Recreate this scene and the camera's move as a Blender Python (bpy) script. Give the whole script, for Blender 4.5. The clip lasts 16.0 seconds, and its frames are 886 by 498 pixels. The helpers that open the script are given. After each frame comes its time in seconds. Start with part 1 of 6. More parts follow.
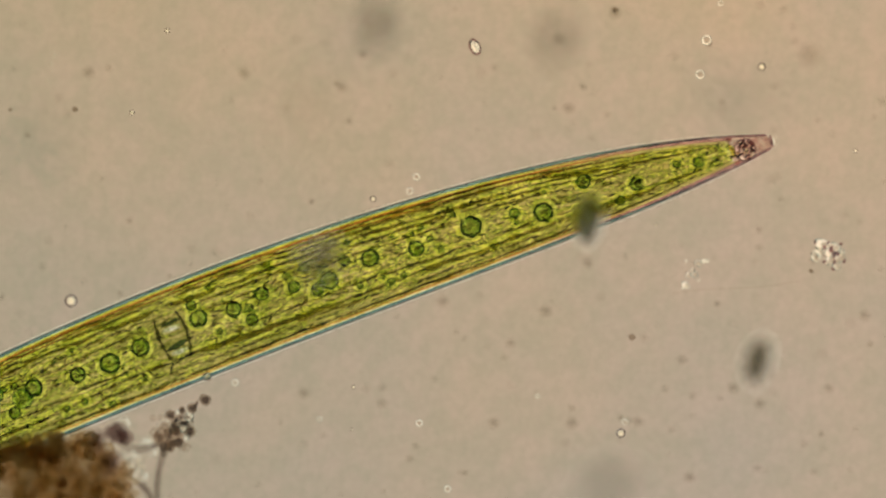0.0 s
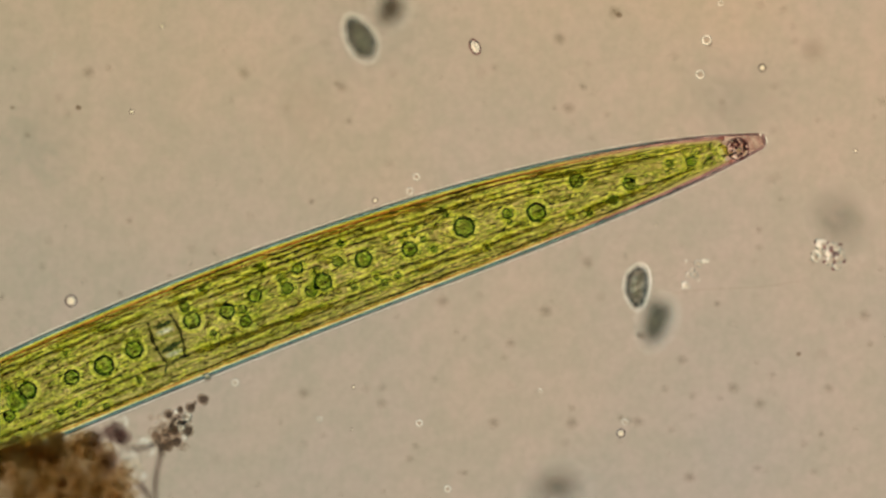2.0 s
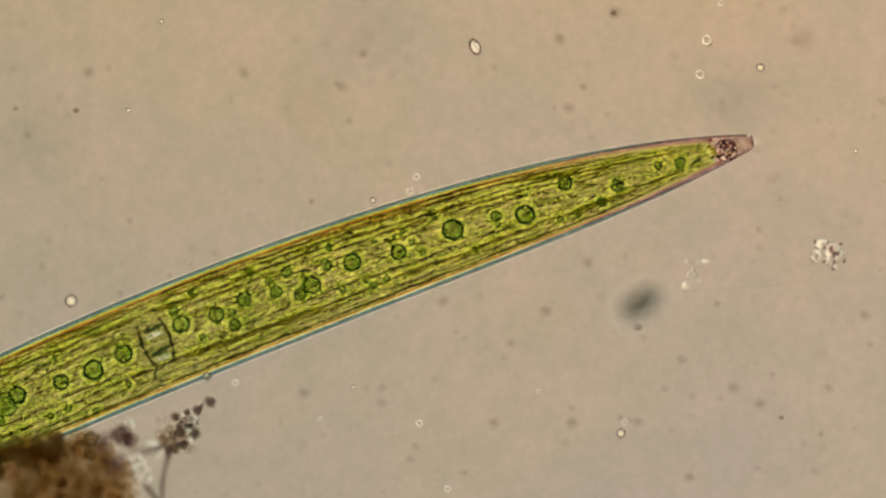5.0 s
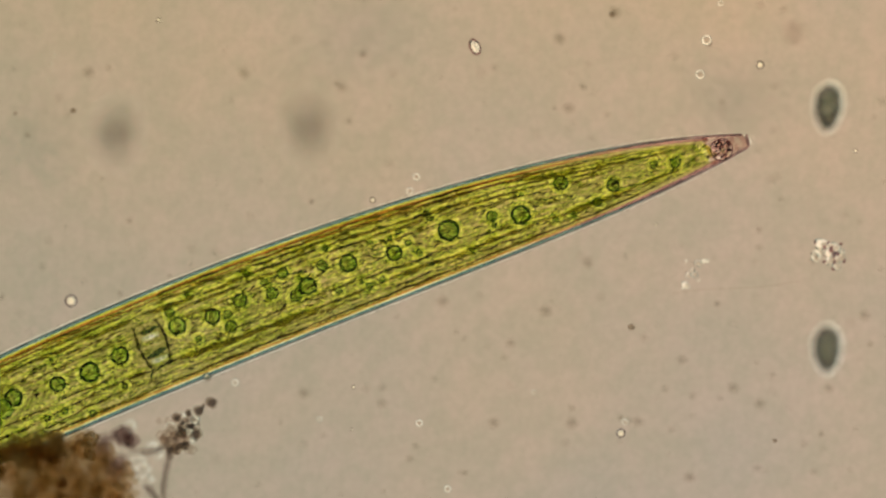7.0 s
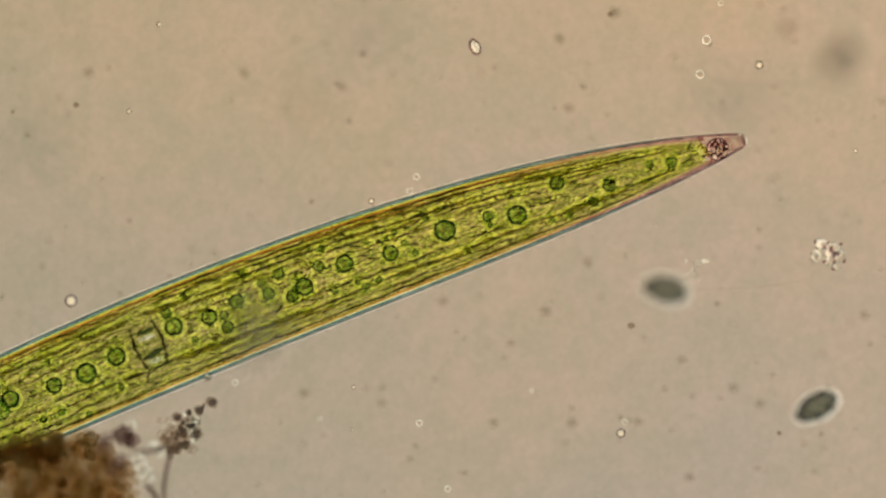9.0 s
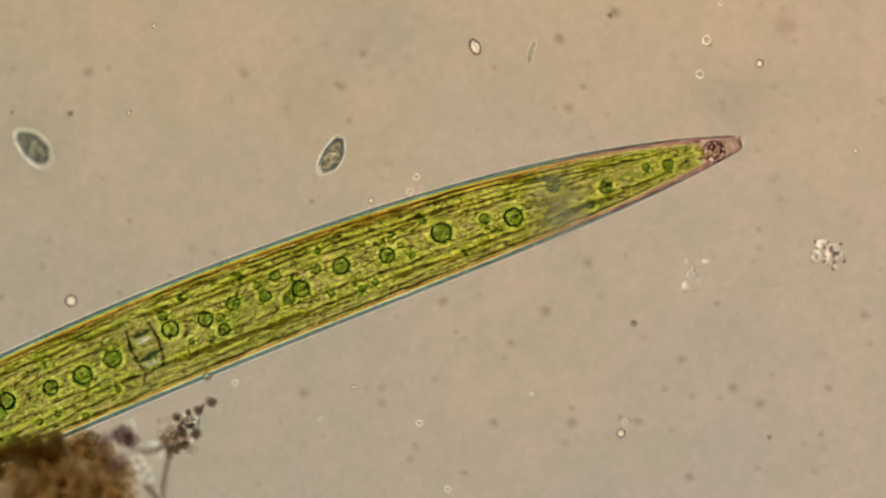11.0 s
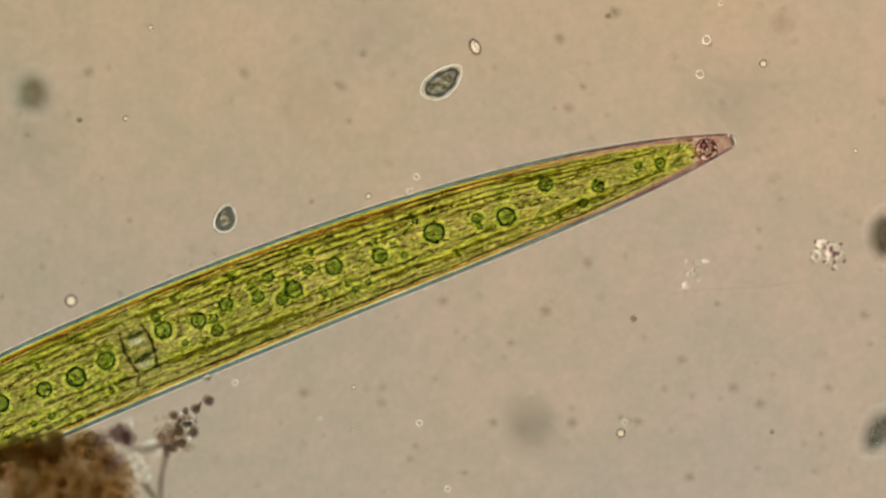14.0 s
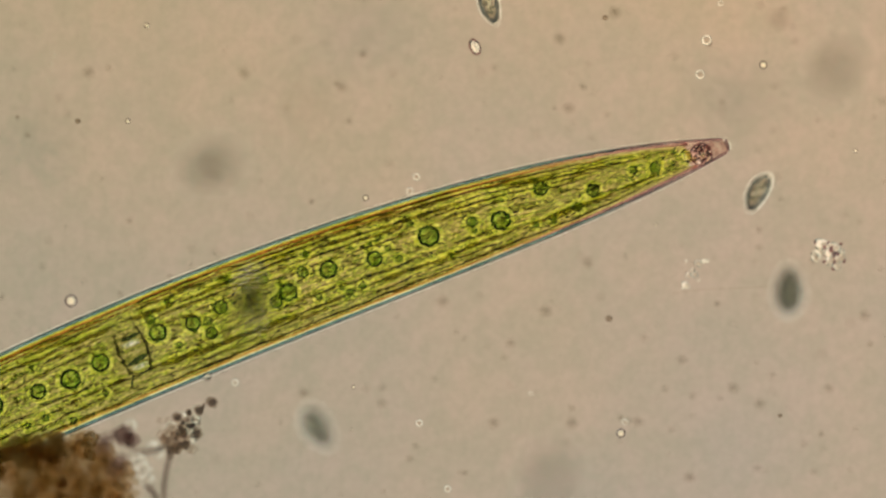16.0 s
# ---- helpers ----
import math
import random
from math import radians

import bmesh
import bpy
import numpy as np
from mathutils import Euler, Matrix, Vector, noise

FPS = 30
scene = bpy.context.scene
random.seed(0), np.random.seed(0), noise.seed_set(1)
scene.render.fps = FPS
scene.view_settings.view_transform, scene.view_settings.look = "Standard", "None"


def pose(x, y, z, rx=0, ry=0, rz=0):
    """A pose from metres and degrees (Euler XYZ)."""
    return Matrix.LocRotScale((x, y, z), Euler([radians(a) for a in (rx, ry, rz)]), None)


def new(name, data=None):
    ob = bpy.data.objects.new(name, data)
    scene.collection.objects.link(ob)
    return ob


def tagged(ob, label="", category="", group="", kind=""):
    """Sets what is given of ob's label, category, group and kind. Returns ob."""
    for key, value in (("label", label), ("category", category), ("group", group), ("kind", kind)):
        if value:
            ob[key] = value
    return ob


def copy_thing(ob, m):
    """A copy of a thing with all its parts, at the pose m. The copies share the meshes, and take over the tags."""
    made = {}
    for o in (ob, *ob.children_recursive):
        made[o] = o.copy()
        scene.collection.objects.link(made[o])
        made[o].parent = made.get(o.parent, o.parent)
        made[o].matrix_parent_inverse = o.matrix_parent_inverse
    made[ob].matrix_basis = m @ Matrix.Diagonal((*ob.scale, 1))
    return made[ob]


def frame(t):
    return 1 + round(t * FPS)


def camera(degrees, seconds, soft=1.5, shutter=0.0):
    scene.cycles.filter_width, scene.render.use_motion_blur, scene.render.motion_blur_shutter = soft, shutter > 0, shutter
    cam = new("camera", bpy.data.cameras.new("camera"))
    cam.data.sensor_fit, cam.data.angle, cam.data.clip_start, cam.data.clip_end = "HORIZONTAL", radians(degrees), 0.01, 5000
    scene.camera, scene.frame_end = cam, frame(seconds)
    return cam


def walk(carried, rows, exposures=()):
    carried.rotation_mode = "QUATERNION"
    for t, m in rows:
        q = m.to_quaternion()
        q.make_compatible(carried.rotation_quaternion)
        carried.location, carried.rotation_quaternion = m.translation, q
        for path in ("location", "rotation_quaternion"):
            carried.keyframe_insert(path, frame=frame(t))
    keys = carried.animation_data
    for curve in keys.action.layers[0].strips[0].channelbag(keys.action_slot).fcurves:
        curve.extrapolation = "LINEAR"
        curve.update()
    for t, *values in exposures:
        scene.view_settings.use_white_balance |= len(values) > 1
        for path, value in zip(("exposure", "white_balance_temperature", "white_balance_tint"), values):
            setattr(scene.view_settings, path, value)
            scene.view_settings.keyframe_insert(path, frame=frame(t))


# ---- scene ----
cam = camera(0.7486, 16.0, soft=2.3)
# microscope objective: far off, narrow, focused on the middle of the cell, shallow depth of field
cam.data.dof.use_dof = True
cam.data.dof.focus_distance = 400.1
cam.data.dof.aperture_fstop = 0.13
walk(cam, [(0, pose(0, 0, 400)), (16, pose(0, 0, 400))])

# many clear layers lie over one another
scene.cycles.transparent_max_bounces = 64
scene.cycles.max_bounces = 24
scene.cycles.transmission_bounces = 24

# ---- light: the lamp of the microscope shines up through the slide ----
# added teal surround: strongly bent rays pick it up and colour the rims
world = bpy.data.worlds.new("teal_surround")
world.use_nodes = True
world.node_tree.nodes["Background"].inputs["Color"].default_value = (0.206, 0.313, 0.270, 1)
world.node_tree.nodes["Background"].inputs["Strength"].default_value = 1.0
scene.world = world


def disc_lamp(name, x, y, z, radius, radiance):
    data = bpy.data.lights.new(name, "AREA")
    data.shape = "DISK"
    data.size = 2 * radius
    strength = max(radiance)
    data.energy = strength * math.pi * math.pi * radius * radius
    data.color = [c / strength for c in radiance]
    ob = new(name, data)
    ob.matrix_world = pose(x, y, z, 180)
    ob.visible_camera = True
    return ob


# the condenser: a wide warm field; the brighter ring round it is added for halos and glints
disc_lamp("condenser_lamp", 0, 0, -200, 11.6, (0.462, 0.190, 0.066))
for k in range(12):
    w = math.radians(22.5 + 30 * k)
    disc_lamp("condenser_ring_lamp", 22.5 * math.cos(w), 22.5 * math.sin(w), -200, 10.6, (1.15, 0.85, 0.57))

# ---- materials ----
def clear(name, light, dark, scale=8.0, stretch=(1, 1, 1), ior=0.0, lo=0.35, hi=0.65, uv=False, grain=0.0, grain_scale=60.0, rand=0.0):
    """Stained clear matter: light passes through it, tinted between two tints by noise."""
    mat = bpy.data.materials.new(name)
    mat.use_nodes = True
    nt = mat.node_tree
    nt.nodes.clear()
    out = nt.nodes.new("ShaderNodeOutputMaterial")
    coord = nt.nodes.new("ShaderNodeTexCoord")
    mapping = nt.nodes.new("ShaderNodeMapping")
    mapping.inputs["Scale"].default_value = stretch
    nt.links.new(coord.outputs["UV" if uv else "Object"], mapping.inputs["Vector"])
    tex = nt.nodes.new("ShaderNodeTexNoise")
    tex.inputs["Scale"].default_value = scale
    tex.inputs["Detail"].default_value = 4.0
    nt.links.new(mapping.outputs["Vector"], tex.inputs["Vector"])
    value = tex.outputs["Fac"]
    if grain:
        fine = nt.nodes.new("ShaderNodeTexNoise")
        fine.inputs["Scale"].default_value = grain_scale
        fine.inputs["Detail"].default_value = 4.0
        squeeze = nt.nodes.new("ShaderNodeMapping")
        squeeze.inputs["Scale"].default_value = (0.45, 1, 1) if uv else (1, 1, 1)
        nt.links.new(coord.outputs["UV" if uv else "Object"], squeeze.inputs["Vector"])
        nt.links.new(squeeze.outputs["Vector"], fine.inputs["Vector"])
        mixer = nt.nodes.new("ShaderNodeMix")
        mixer.inputs["Factor"].default_value = grain
        nt.links.new(value, mixer.inputs["A"])
        nt.links.new(fine.outputs["Fac"], mixer.inputs["B"])
        value = mixer.outputs["Result"]
    if rand:
        info = nt.nodes.new("ShaderNodeObjectInfo")
        add = nt.nodes.new("ShaderNodeMath")
        add.operation = "MULTIPLY_ADD"
        add.inputs[1].default_value = rand
        nt.links.new(info.outputs["Random"], add.inputs[0])
        nt.links.new(value, add.inputs[2])
        value = add.outputs["Value"]
    ramp = nt.nodes.new("ShaderNodeValToRGB")
    ramp.color_ramp.elements[0].position, ramp.color_ramp.elements[0].color = lo, (*dark, 1)
    ramp.color_ramp.elements[1].position, ramp.color_ramp.elements[1].color = hi, (*light, 1)
    nt.links.new(value, ramp.inputs["Fac"])
    if ior:
        shader = nt.nodes.new("ShaderNodeBsdfRefraction")
        shader.inputs["IOR"].default_value = ior
        shader.inputs["Roughness"].default_value = 0.0
    else:
        shader = nt.nodes.new("ShaderNodeBsdfTransparent")
    nt.links.new(ramp.outputs["Color"], shader.inputs["Color"])
    nt.links.new(shader.outputs["BSDF"], out.inputs["Surface"])
    return mat


def crust(name, tint, body, cover):
    """Matted debris: part of the light passes, part is scattered by the brown matter itself."""
    mat = clear(name, tint, [0.8 * c for c in tint], 1.8, lo=0.38, hi=0.60, rand=0.08)
    nt = mat.node_tree
    through_part = next(n for n in nt.nodes if n.type == "BSDF_TRANSPARENT")
    out = next(n for n in nt.nodes if n.type == "OUTPUT_MATERIAL")
    matter = nt.nodes.new("ShaderNodeBsdfTranslucent")
    matter.inputs["Color"].default_value = (*body, 1)
    mix = nt.nodes.new("ShaderNodeMixShader")
    mix.inputs["Fac"].default_value = cover
    nt.links.new(through_part.outputs["BSDF"], mix.inputs[1])
    nt.links.new(matter.outputs["BSDF"], mix.inputs[2])
    nt.links.new(mix.outputs["Shader"], out.inputs["Surface"])
    return mat


def slide_glass():
    """Clear glass with a thin uneven film of dried water and grease; the field's light gradient is tinted in."""
    mat = bpy.data.materials.new("slide_glass")
    mat.use_nodes = True
    nt = mat.node_tree
    nt.nodes.clear()
    coord = nt.nodes.new("ShaderNodeTexCoord")
    last = None
    for scale, stretch, dark, light, lo, hi in FILM:
        mapping = nt.nodes.new("ShaderNodeMapping")
        mapping.inputs["Scale"].default_value = stretch
        mapping.inputs["Location"].default_value = (scale * 3.7, scale * 1.3, 0)
        nt.links.new(coord.outputs["Object"], mapping.inputs["Vector"])
        tex = nt.nodes.new("ShaderNodeTexNoise")
        tex.inputs["Scale"].default_value = scale
        tex.inputs["Detail"].default_value = 3.0
        nt.links.new(mapping.outputs["Vector"], tex.inputs["Vector"])
        ramp = nt.nodes.new("ShaderNodeValToRGB")
        ramp.color_ramp.elements[0].position, ramp.color_ramp.elements[0].color = lo, (*dark, 1)
        ramp.color_ramp.elements[1].position, ramp.color_ramp.elements[1].color = hi, (*light, 1)
        nt.links.new(tex.outputs["Fac"], ramp.inputs["Fac"])
        if last is None:
            last = ramp.outputs["Color"]
        else:
            mul = nt.nodes.new("ShaderNodeMix")
            mul.data_type, mul.blend_type = "RGBA", "MULTIPLY"
            mul.inputs["Factor"].default_value = 1.0
            nt.links.new(last, mul.inputs["A"])
            nt.links.new(ramp.outputs["Color"], mul.inputs["B"])
            last = mul.outputs["Result"]
    # uneven lighting of the field, painted as tint ramps across the glass
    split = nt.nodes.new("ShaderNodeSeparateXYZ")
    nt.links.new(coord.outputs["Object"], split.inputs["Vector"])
    for axis, span, start, end in FIELD_GRADIENT:
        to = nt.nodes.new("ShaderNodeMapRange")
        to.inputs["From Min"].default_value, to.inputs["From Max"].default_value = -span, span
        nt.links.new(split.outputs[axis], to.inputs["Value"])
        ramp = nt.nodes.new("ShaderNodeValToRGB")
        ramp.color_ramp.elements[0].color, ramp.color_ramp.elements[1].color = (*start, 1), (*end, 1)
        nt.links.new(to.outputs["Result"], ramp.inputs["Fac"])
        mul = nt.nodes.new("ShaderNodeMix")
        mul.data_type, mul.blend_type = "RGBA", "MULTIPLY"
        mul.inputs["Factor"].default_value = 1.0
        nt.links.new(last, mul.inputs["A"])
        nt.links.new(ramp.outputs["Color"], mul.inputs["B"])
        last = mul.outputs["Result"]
    shader = nt.nodes.new("ShaderNodeBsdfTransparent")
    nt.links.new(last, shader.inputs["Color"])
    out = nt.nodes.new("ShaderNodeOutputMaterial")
    nt.links.new(shader.outputs["BSDF"], out.inputs["Surface"])
    return mat


# film on the glass: noise scale, stretch, darker and lighter tint, and their noise levels
FILM = (
    (0.6, (1, 1, 0), (0.968, 0.978, 0.99), (1.0, 0.99, 0.972), 0.36, 0.64),
    (3.5, (1, 0.8, 0), (0.950, 0.966, 0.955), (1.0, 0.988, 0.988), 0.40, 0.60),
    (9.0, (1, 0.95, 0), (0.940, 0.955, 0.940), (1.0, 0.985, 0.990), 0.40, 0.60),
    (22.0, (1, 0.9, 0), (0.960, 0.962, 0.960), (1.0, 1.0, 1.0), 0.38, 0.62),
)
# painted light falloff: axis, half span, tint at the low and high end
FIELD_GRADIENT = (("X", 2.8, (0.918, 0.946, 0.945), (0.993, 0.987, 0.99)), ("Y", 1.6, (0.914, 0.942, 1.0), (1.0, 0.974, 0.952)))
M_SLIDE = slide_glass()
M_SMUDGE = clear("smudge_blue_grey", (0.93, 0.945, 0.955), (0.90, 0.92, 0.93), 6)
M_SMUDGE_BROWN = clear("smudge_brown", (0.975, 0.965, 0.95), (0.955, 0.945, 0.93), 6)
M_WALL = clear("cell_wall_clear", (0.985, 0.99, 0.985), (0.95, 0.97, 0.96), 9, ior=1.013)
M_HALO_SHEATH = clear("halo_sheath_clear", (1, 1, 1), (0.99, 0.99, 0.99), 5, ior=1.0042)
M_GREEN = clear("chloroplast_green", (1.0, 0.965, 0.69), (0.765, 0.80, 0.39), 1.0, (2.2, 34, 1), 0, 0.37, 0.55, True, 0.45, 80)
M_PLATE = clear("axial_plate_green", (1.0, 0.995, 0.95), (0.665, 0.715, 0.47), 1.0, (8, 62, 1), 0, 0.42, 0.56, True, 0.55, 120)
M_RIDGE = clear("ridge_brown_green", (0.72, 0.70, 0.42), (0.39, 0.37, 0.18), 1.0, (12, 12, 12), 0, 0.38, 0.60, rand=0.1)
M_FRINGE_TEAL = clear("fringe_teal", (0.50, 0.61, 0.59), (0.36, 0.48, 0.48), 7.0)
M_GLINT = clear("glint_yellow", (1.0, 1.0, 0.80), (0.95, 0.96, 0.62), 14.0, ior=1.046)
M_STREAK = clear("streak_olive", (0.66, 0.64, 0.36), (0.40, 0.38, 0.18), 14)
M_HALO = clear("halo_grain_yellow", (1.0, 1.0, 0.84), (0.97, 0.98, 0.70), 14, ior=1.055)
M_FRINGE_PALE = clear("fringe_orange_pale", (0.96, 0.83, 0.70), (0.86, 0.67, 0.52), 9.0)
M_FRINGE_GREEN = clear("fringe_yellow_green", (0.88, 0.90, 0.50), (0.74, 0.78, 0.36), 9.0)
M_FRINGE_ORANGE = clear("fringe_orange", (0.92, 0.70, 0.50), (0.74, 0.49, 0.32), 9.0)
M_RIM_DARK = clear("rim_red_brown", (0.90, 0.74, 0.58), (0.68, 0.47, 0.34), 9.0)
M_PYRENOID = clear("pyrenoid_green", (0.86, 0.90, 0.66), (0.58, 0.70, 0.45), 38, lo=0.40, hi=0.62, ior=1.05)
M_STARCH = clear("starch_sheath_dark", (0.50, 0.62, 0.40), (0.22, 0.35, 0.22), 34)
M_GRAIN = clear("starch_grain", (1.0, 1.0, 0.85), (0.93, 0.95, 0.72), 20, ior=1.05)
M_PINK = clear("tip_cytoplasm_pink", (1.0, 0.93, 0.91), (0.90, 0.74, 0.73), 32, lo=0.40, hi=0.6)
M_SPARK = clear("oil_grain_yellow", (1, 1, 0.9), (0.97, 0.98, 0.75), 20, ior=1.055)
M_RODLET = clear("rodlet_dark_green", (0.62, 0.62, 0.36), (0.34, 0.36, 0.18), 30)
M_PURPLE = clear("membrane_purple", (0.80, 0.68, 0.69), (0.52, 0.40, 0.44), 22)
M_MARGIN = clear("margin_pink_orange", (0.88, 0.71, 0.66), (0.70, 0.53, 0.52), 12, lo=0.38, hi=0.62)
M_RED = clear("gypsum_grain_red", (0.60, 0.38, 0.36), (0.36, 0.18, 0.19), 40)
M_DARK = clear("dark_membrane", (0.55, 0.55, 0.42), (0.28, 0.32, 0.22), 25)
M_BAR = clear("bar_blue_green", (0.50, 0.60, 0.57), (0.28, 0.38, 0.38), 25)
M_PINK_GRAIN = clear("tip_grain_clear", (1, 0.99, 0.88), (0.97, 0.92, 0.80), 20, ior=1.06)
M_CLEAR = clear("clear_sap", (1, 1, 1), (0.97, 0.98, 0.98), 10, ior=1.03)
M_BODY = clear("flagellate_skin", (0.84, 0.86, 0.87), (0.74, 0.77, 0.785), 14, ior=1.014, rand=0.12)
M_BODY_CLEAR = clear("flagellate_skin_clear", (0.96, 0.95, 0.93), (0.88, 0.865, 0.845), 14, ior=1.03, rand=0.12)
M_BODY_DEEP = clear("flagellate_skin_dull", (0.84, 0.81, 0.79), (0.72, 0.69, 0.67), 14, ior=1.012, rand=0.1)
M_FIBRE = clear("fibre_pale", (0.985, 0.98, 0.97), (0.96, 0.955, 0.945), 9)
M_HALO_COAT = clear("flagellate_halo_coat", (1, 1, 1), (0.975, 0.965, 0.95), 6, ior=1.018)
M_EDGE = clear("flagellate_edge_dark", (0.54, 0.56, 0.56), (0.38, 0.41, 0.42), 16)
M_SAP = clear("flagellate_sap_bright", (1, 1, 0.98), (0.97, 0.97, 0.94), 10, ior=1.06)
M_BODY_GREEN = clear("flagellate_plastid", (0.90, 0.90, 0.87), (0.64, 0.66, 0.62), 11, lo=0.38, hi=0.62)
M_BODY_PALE = clear("flagellate_plastid_pale", (0.96, 0.95, 0.93), (0.84, 0.85, 0.82), 14, lo=0.38, hi=0.60)
M_BODY_RED = clear("flagellate_red_grain", (0.88, 0.80, 0.74), (0.72, 0.60, 0.54), 30)
M_BODY_OLIVE = clear("flagellate_olive_grain", (0.84, 0.84, 0.78), (0.60, 0.61, 0.55), 30)
M_BROWN = clear("detritus_brown", (0.975, 0.945, 0.885), (0.765, 0.705, 0.62), 1.6, lo=0.37, hi=0.60, rand=0.08, grain=0.55, grain_scale=4.5)
M_CRUST = crust("detritus_crust", (0.95, 0.90, 0.82), (0.80, 0.44, 0.18), 0.36)
M_GREY = clear("detritus_grey", (0.96, 0.945, 0.93), (0.57, 0.55, 0.54), 2.0, lo=0.38, hi=0.62, rand=0.12, grain=0.4, grain_scale=5)
M_MINERAL = clear("mineral_bright", (1, 0.99, 0.97), (0.96, 0.93, 0.90), 12, ior=1.06)
M_GLASSY = clear("mineral_clear", (1, 0.99, 0.97), (0.94, 0.92, 0.9), 12, ior=1.065)
M_DROP = clear("droplet_clear", (1.0, 0.985, 0.97), (0.975, 0.96, 0.945), 12, ior=1.034)
M_DROP_RIM_SHADE = clear("droplet_rim_shade", (0.60, 0.56, 0.57), (0.44, 0.40, 0.42), 18)
M_DROP_GLINT = clear("droplet_glint", (1.0, 0.98, 0.92), (0.95, 0.93, 0.86), 14, ior=1.038)
M_FAINT = clear("bead_faint", (1, 0.99, 0.97), (0.97, 0.96, 0.95), 12, ior=1.02)
M_BEAD = clear("bead_clear", (1, 0.99, 0.97), (0.96, 0.95, 0.94), 12, ior=1.075)
M_GRAIN_DARK = clear("granule_core", (0.64, 0.61, 0.60), (0.47, 0.44, 0.44), 20)
M_TAN = clear("granule_tan", (0.985, 0.97, 0.955), (0.855, 0.835, 0.815), 2, rand=0.1)
M_HALO_SLIME = clear("halo_slime_clear", (1, 1, 1), (0.98, 0.975, 0.97), 6, ior=1.011)
M_STRAND = clear("strand_grey", (0.92, 0.905, 0.895), (0.78, 0.76, 0.755), 6)
M_KNOT = clear("knot_purple_grey", (0.84, 0.80, 0.80), (0.62, 0.56, 0.56), 8)
M_SPECK = clear("speck_grey", (0.90, 0.89, 0.87), (0.80, 0.79, 0.77), 10, rand=0.1)
M_SPECK_DARK = clear("speck_brown", (0.80, 0.77, 0.73), (0.67, 0.63, 0.59), 10)


# ---- building helpers ----
def mesh_of(name, verts, faces, material, smooth=True, uvs=None):
    me = bpy.data.meshes.new(name)
    me.from_pydata(verts, [], faces)
    if uvs is not None:
        layer = me.uv_layers.new(name="UVMap")
        for loop in me.loops:
            layer.data[loop.index].uv = uvs[loop.vertex_index]
    me.polygons.foreach_set("use_smooth", [smooth] * len(me.polygons))
    me.materials.append(material)
    me.update()
    return me


def part(name, me, parent, m=None, label=""):
    ob = new(name, me)
    ob.parent = parent
    if m is not None:
        ob.matrix_basis = m
    return tagged(ob, label)


def tube(rings, count=24, closed=True):
    """Vertices, faces and uvs of a tube: rings of (centre, radius a, radius b, u), crosswise in y and z."""
    verts, faces, uvs = [], [], []
    for (cx, cy, cz), a, b, u in rings:
        for k in range(count):
            w = 2 * math.pi * k / count
            verts.append((cx, cy + a * math.cos(w), cz + b * math.sin(w)))
            uvs.append((u, 0.3 * abs(math.pi - w)))
    n = len(rings)
    for i in range(n - 1):
        for k in range(count):
            j = (k + 1) % count
            faces.append((i * count + k, i * count + j, (i + 1) * count + j, (i + 1) * count + k))
    if closed:
        faces.append(tuple(range(count))[::-1])
        faces.append(tuple((n - 1) * count + k for k in range(count)))
    return verts, [f[::-1] for f in faces], uvs


def blob(radius, seed, rough=0.25, squash=(1, 1, 1), level=2, freq=1.6):
    """A lumpy rounded body."""
    bm = bmesh.new()
    bmesh.ops.create_icosphere(bm, subdivisions=level, radius=1.0)
    shift = Vector((seed * 3.1, seed * 1.7, seed * 0.9))
    verts = []
    for v in bm.verts:
        f = 1 + rough * noise.noise(v.co * freq + shift)
        verts.append(tuple(radius * f * c * s for c, s in zip(v.co, squash)))
    faces = [tuple(v.index for v in f.verts) for f in bm.faces]
    bm.free()
    return verts, faces


def gem(radius, squash):
    """A small eight-faced grain."""
    a, b, c = (radius * f for f in squash)
    verts = [(a, 0, 0), (0, b, 0), (-a, 0, 0), (0, -b, 0), (0, 0, c), (0, 0, -c)]
    faces = [(k, (k + 1) % 4, 4) for k in range(4)] + [((k + 1) % 4, k, 5) for k in range(4)]
    return verts, faces


def blob_mesh(name, material, radius, seed, rough=0.25, squash=(1, 1, 1), level=2, freq=1.6):
    return mesh_of(name, *blob(radius, seed, rough, squash, level, freq), material)


def at(t, x, y, z, turn, tip=0):
    return (t, pose(x, y, z, 0, tip, turn))


# ---- the slide ----
def glass_slide(x, y, top, thick):
    bm = bmesh.new()
    bmesh.ops.create_cube(bm, size=1.0)
    bmesh.ops.scale(bm, vec=(x, y, thick), verts=bm.verts)
    bmesh.ops.bevel(bm, geom=list(bm.edges), offset=0.03, segments=2, affect="EDGES")
    bmesh.ops.translate(bm, vec=(0, 0, top - thick / 2), verts=bm.verts)
    me = bpy.data.meshes.new("ground")
    bm.to_mesh(me)
    bm.free()
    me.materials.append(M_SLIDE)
    return tagged(new("ground", me), "clear glass microscope slide lit from below", "glass slide", kind="structure")


SLIDE_TOP = -0.335
SLIDE_THICK = 8.0
glass_slide(14.0, 10.0, SLIDE_TOP, SLIDE_THICK)


# ---- the crescent-shaped alga ----
HALF = 3.735


def bend(x):
    return 0.0197 - 0.016844 * x * x - 2.5e-6 * x ** 4


def girth(x):
    x = min(abs(x), HALF)
    return 0.3057 - 0.009852 * x * x - 8.64e-5 * x ** 4 - 4.384e-5 * x ** 6


def lengthwise(start, end, steps):
    return [start + (end - start) * k / steps for k in range(steps + 1)]


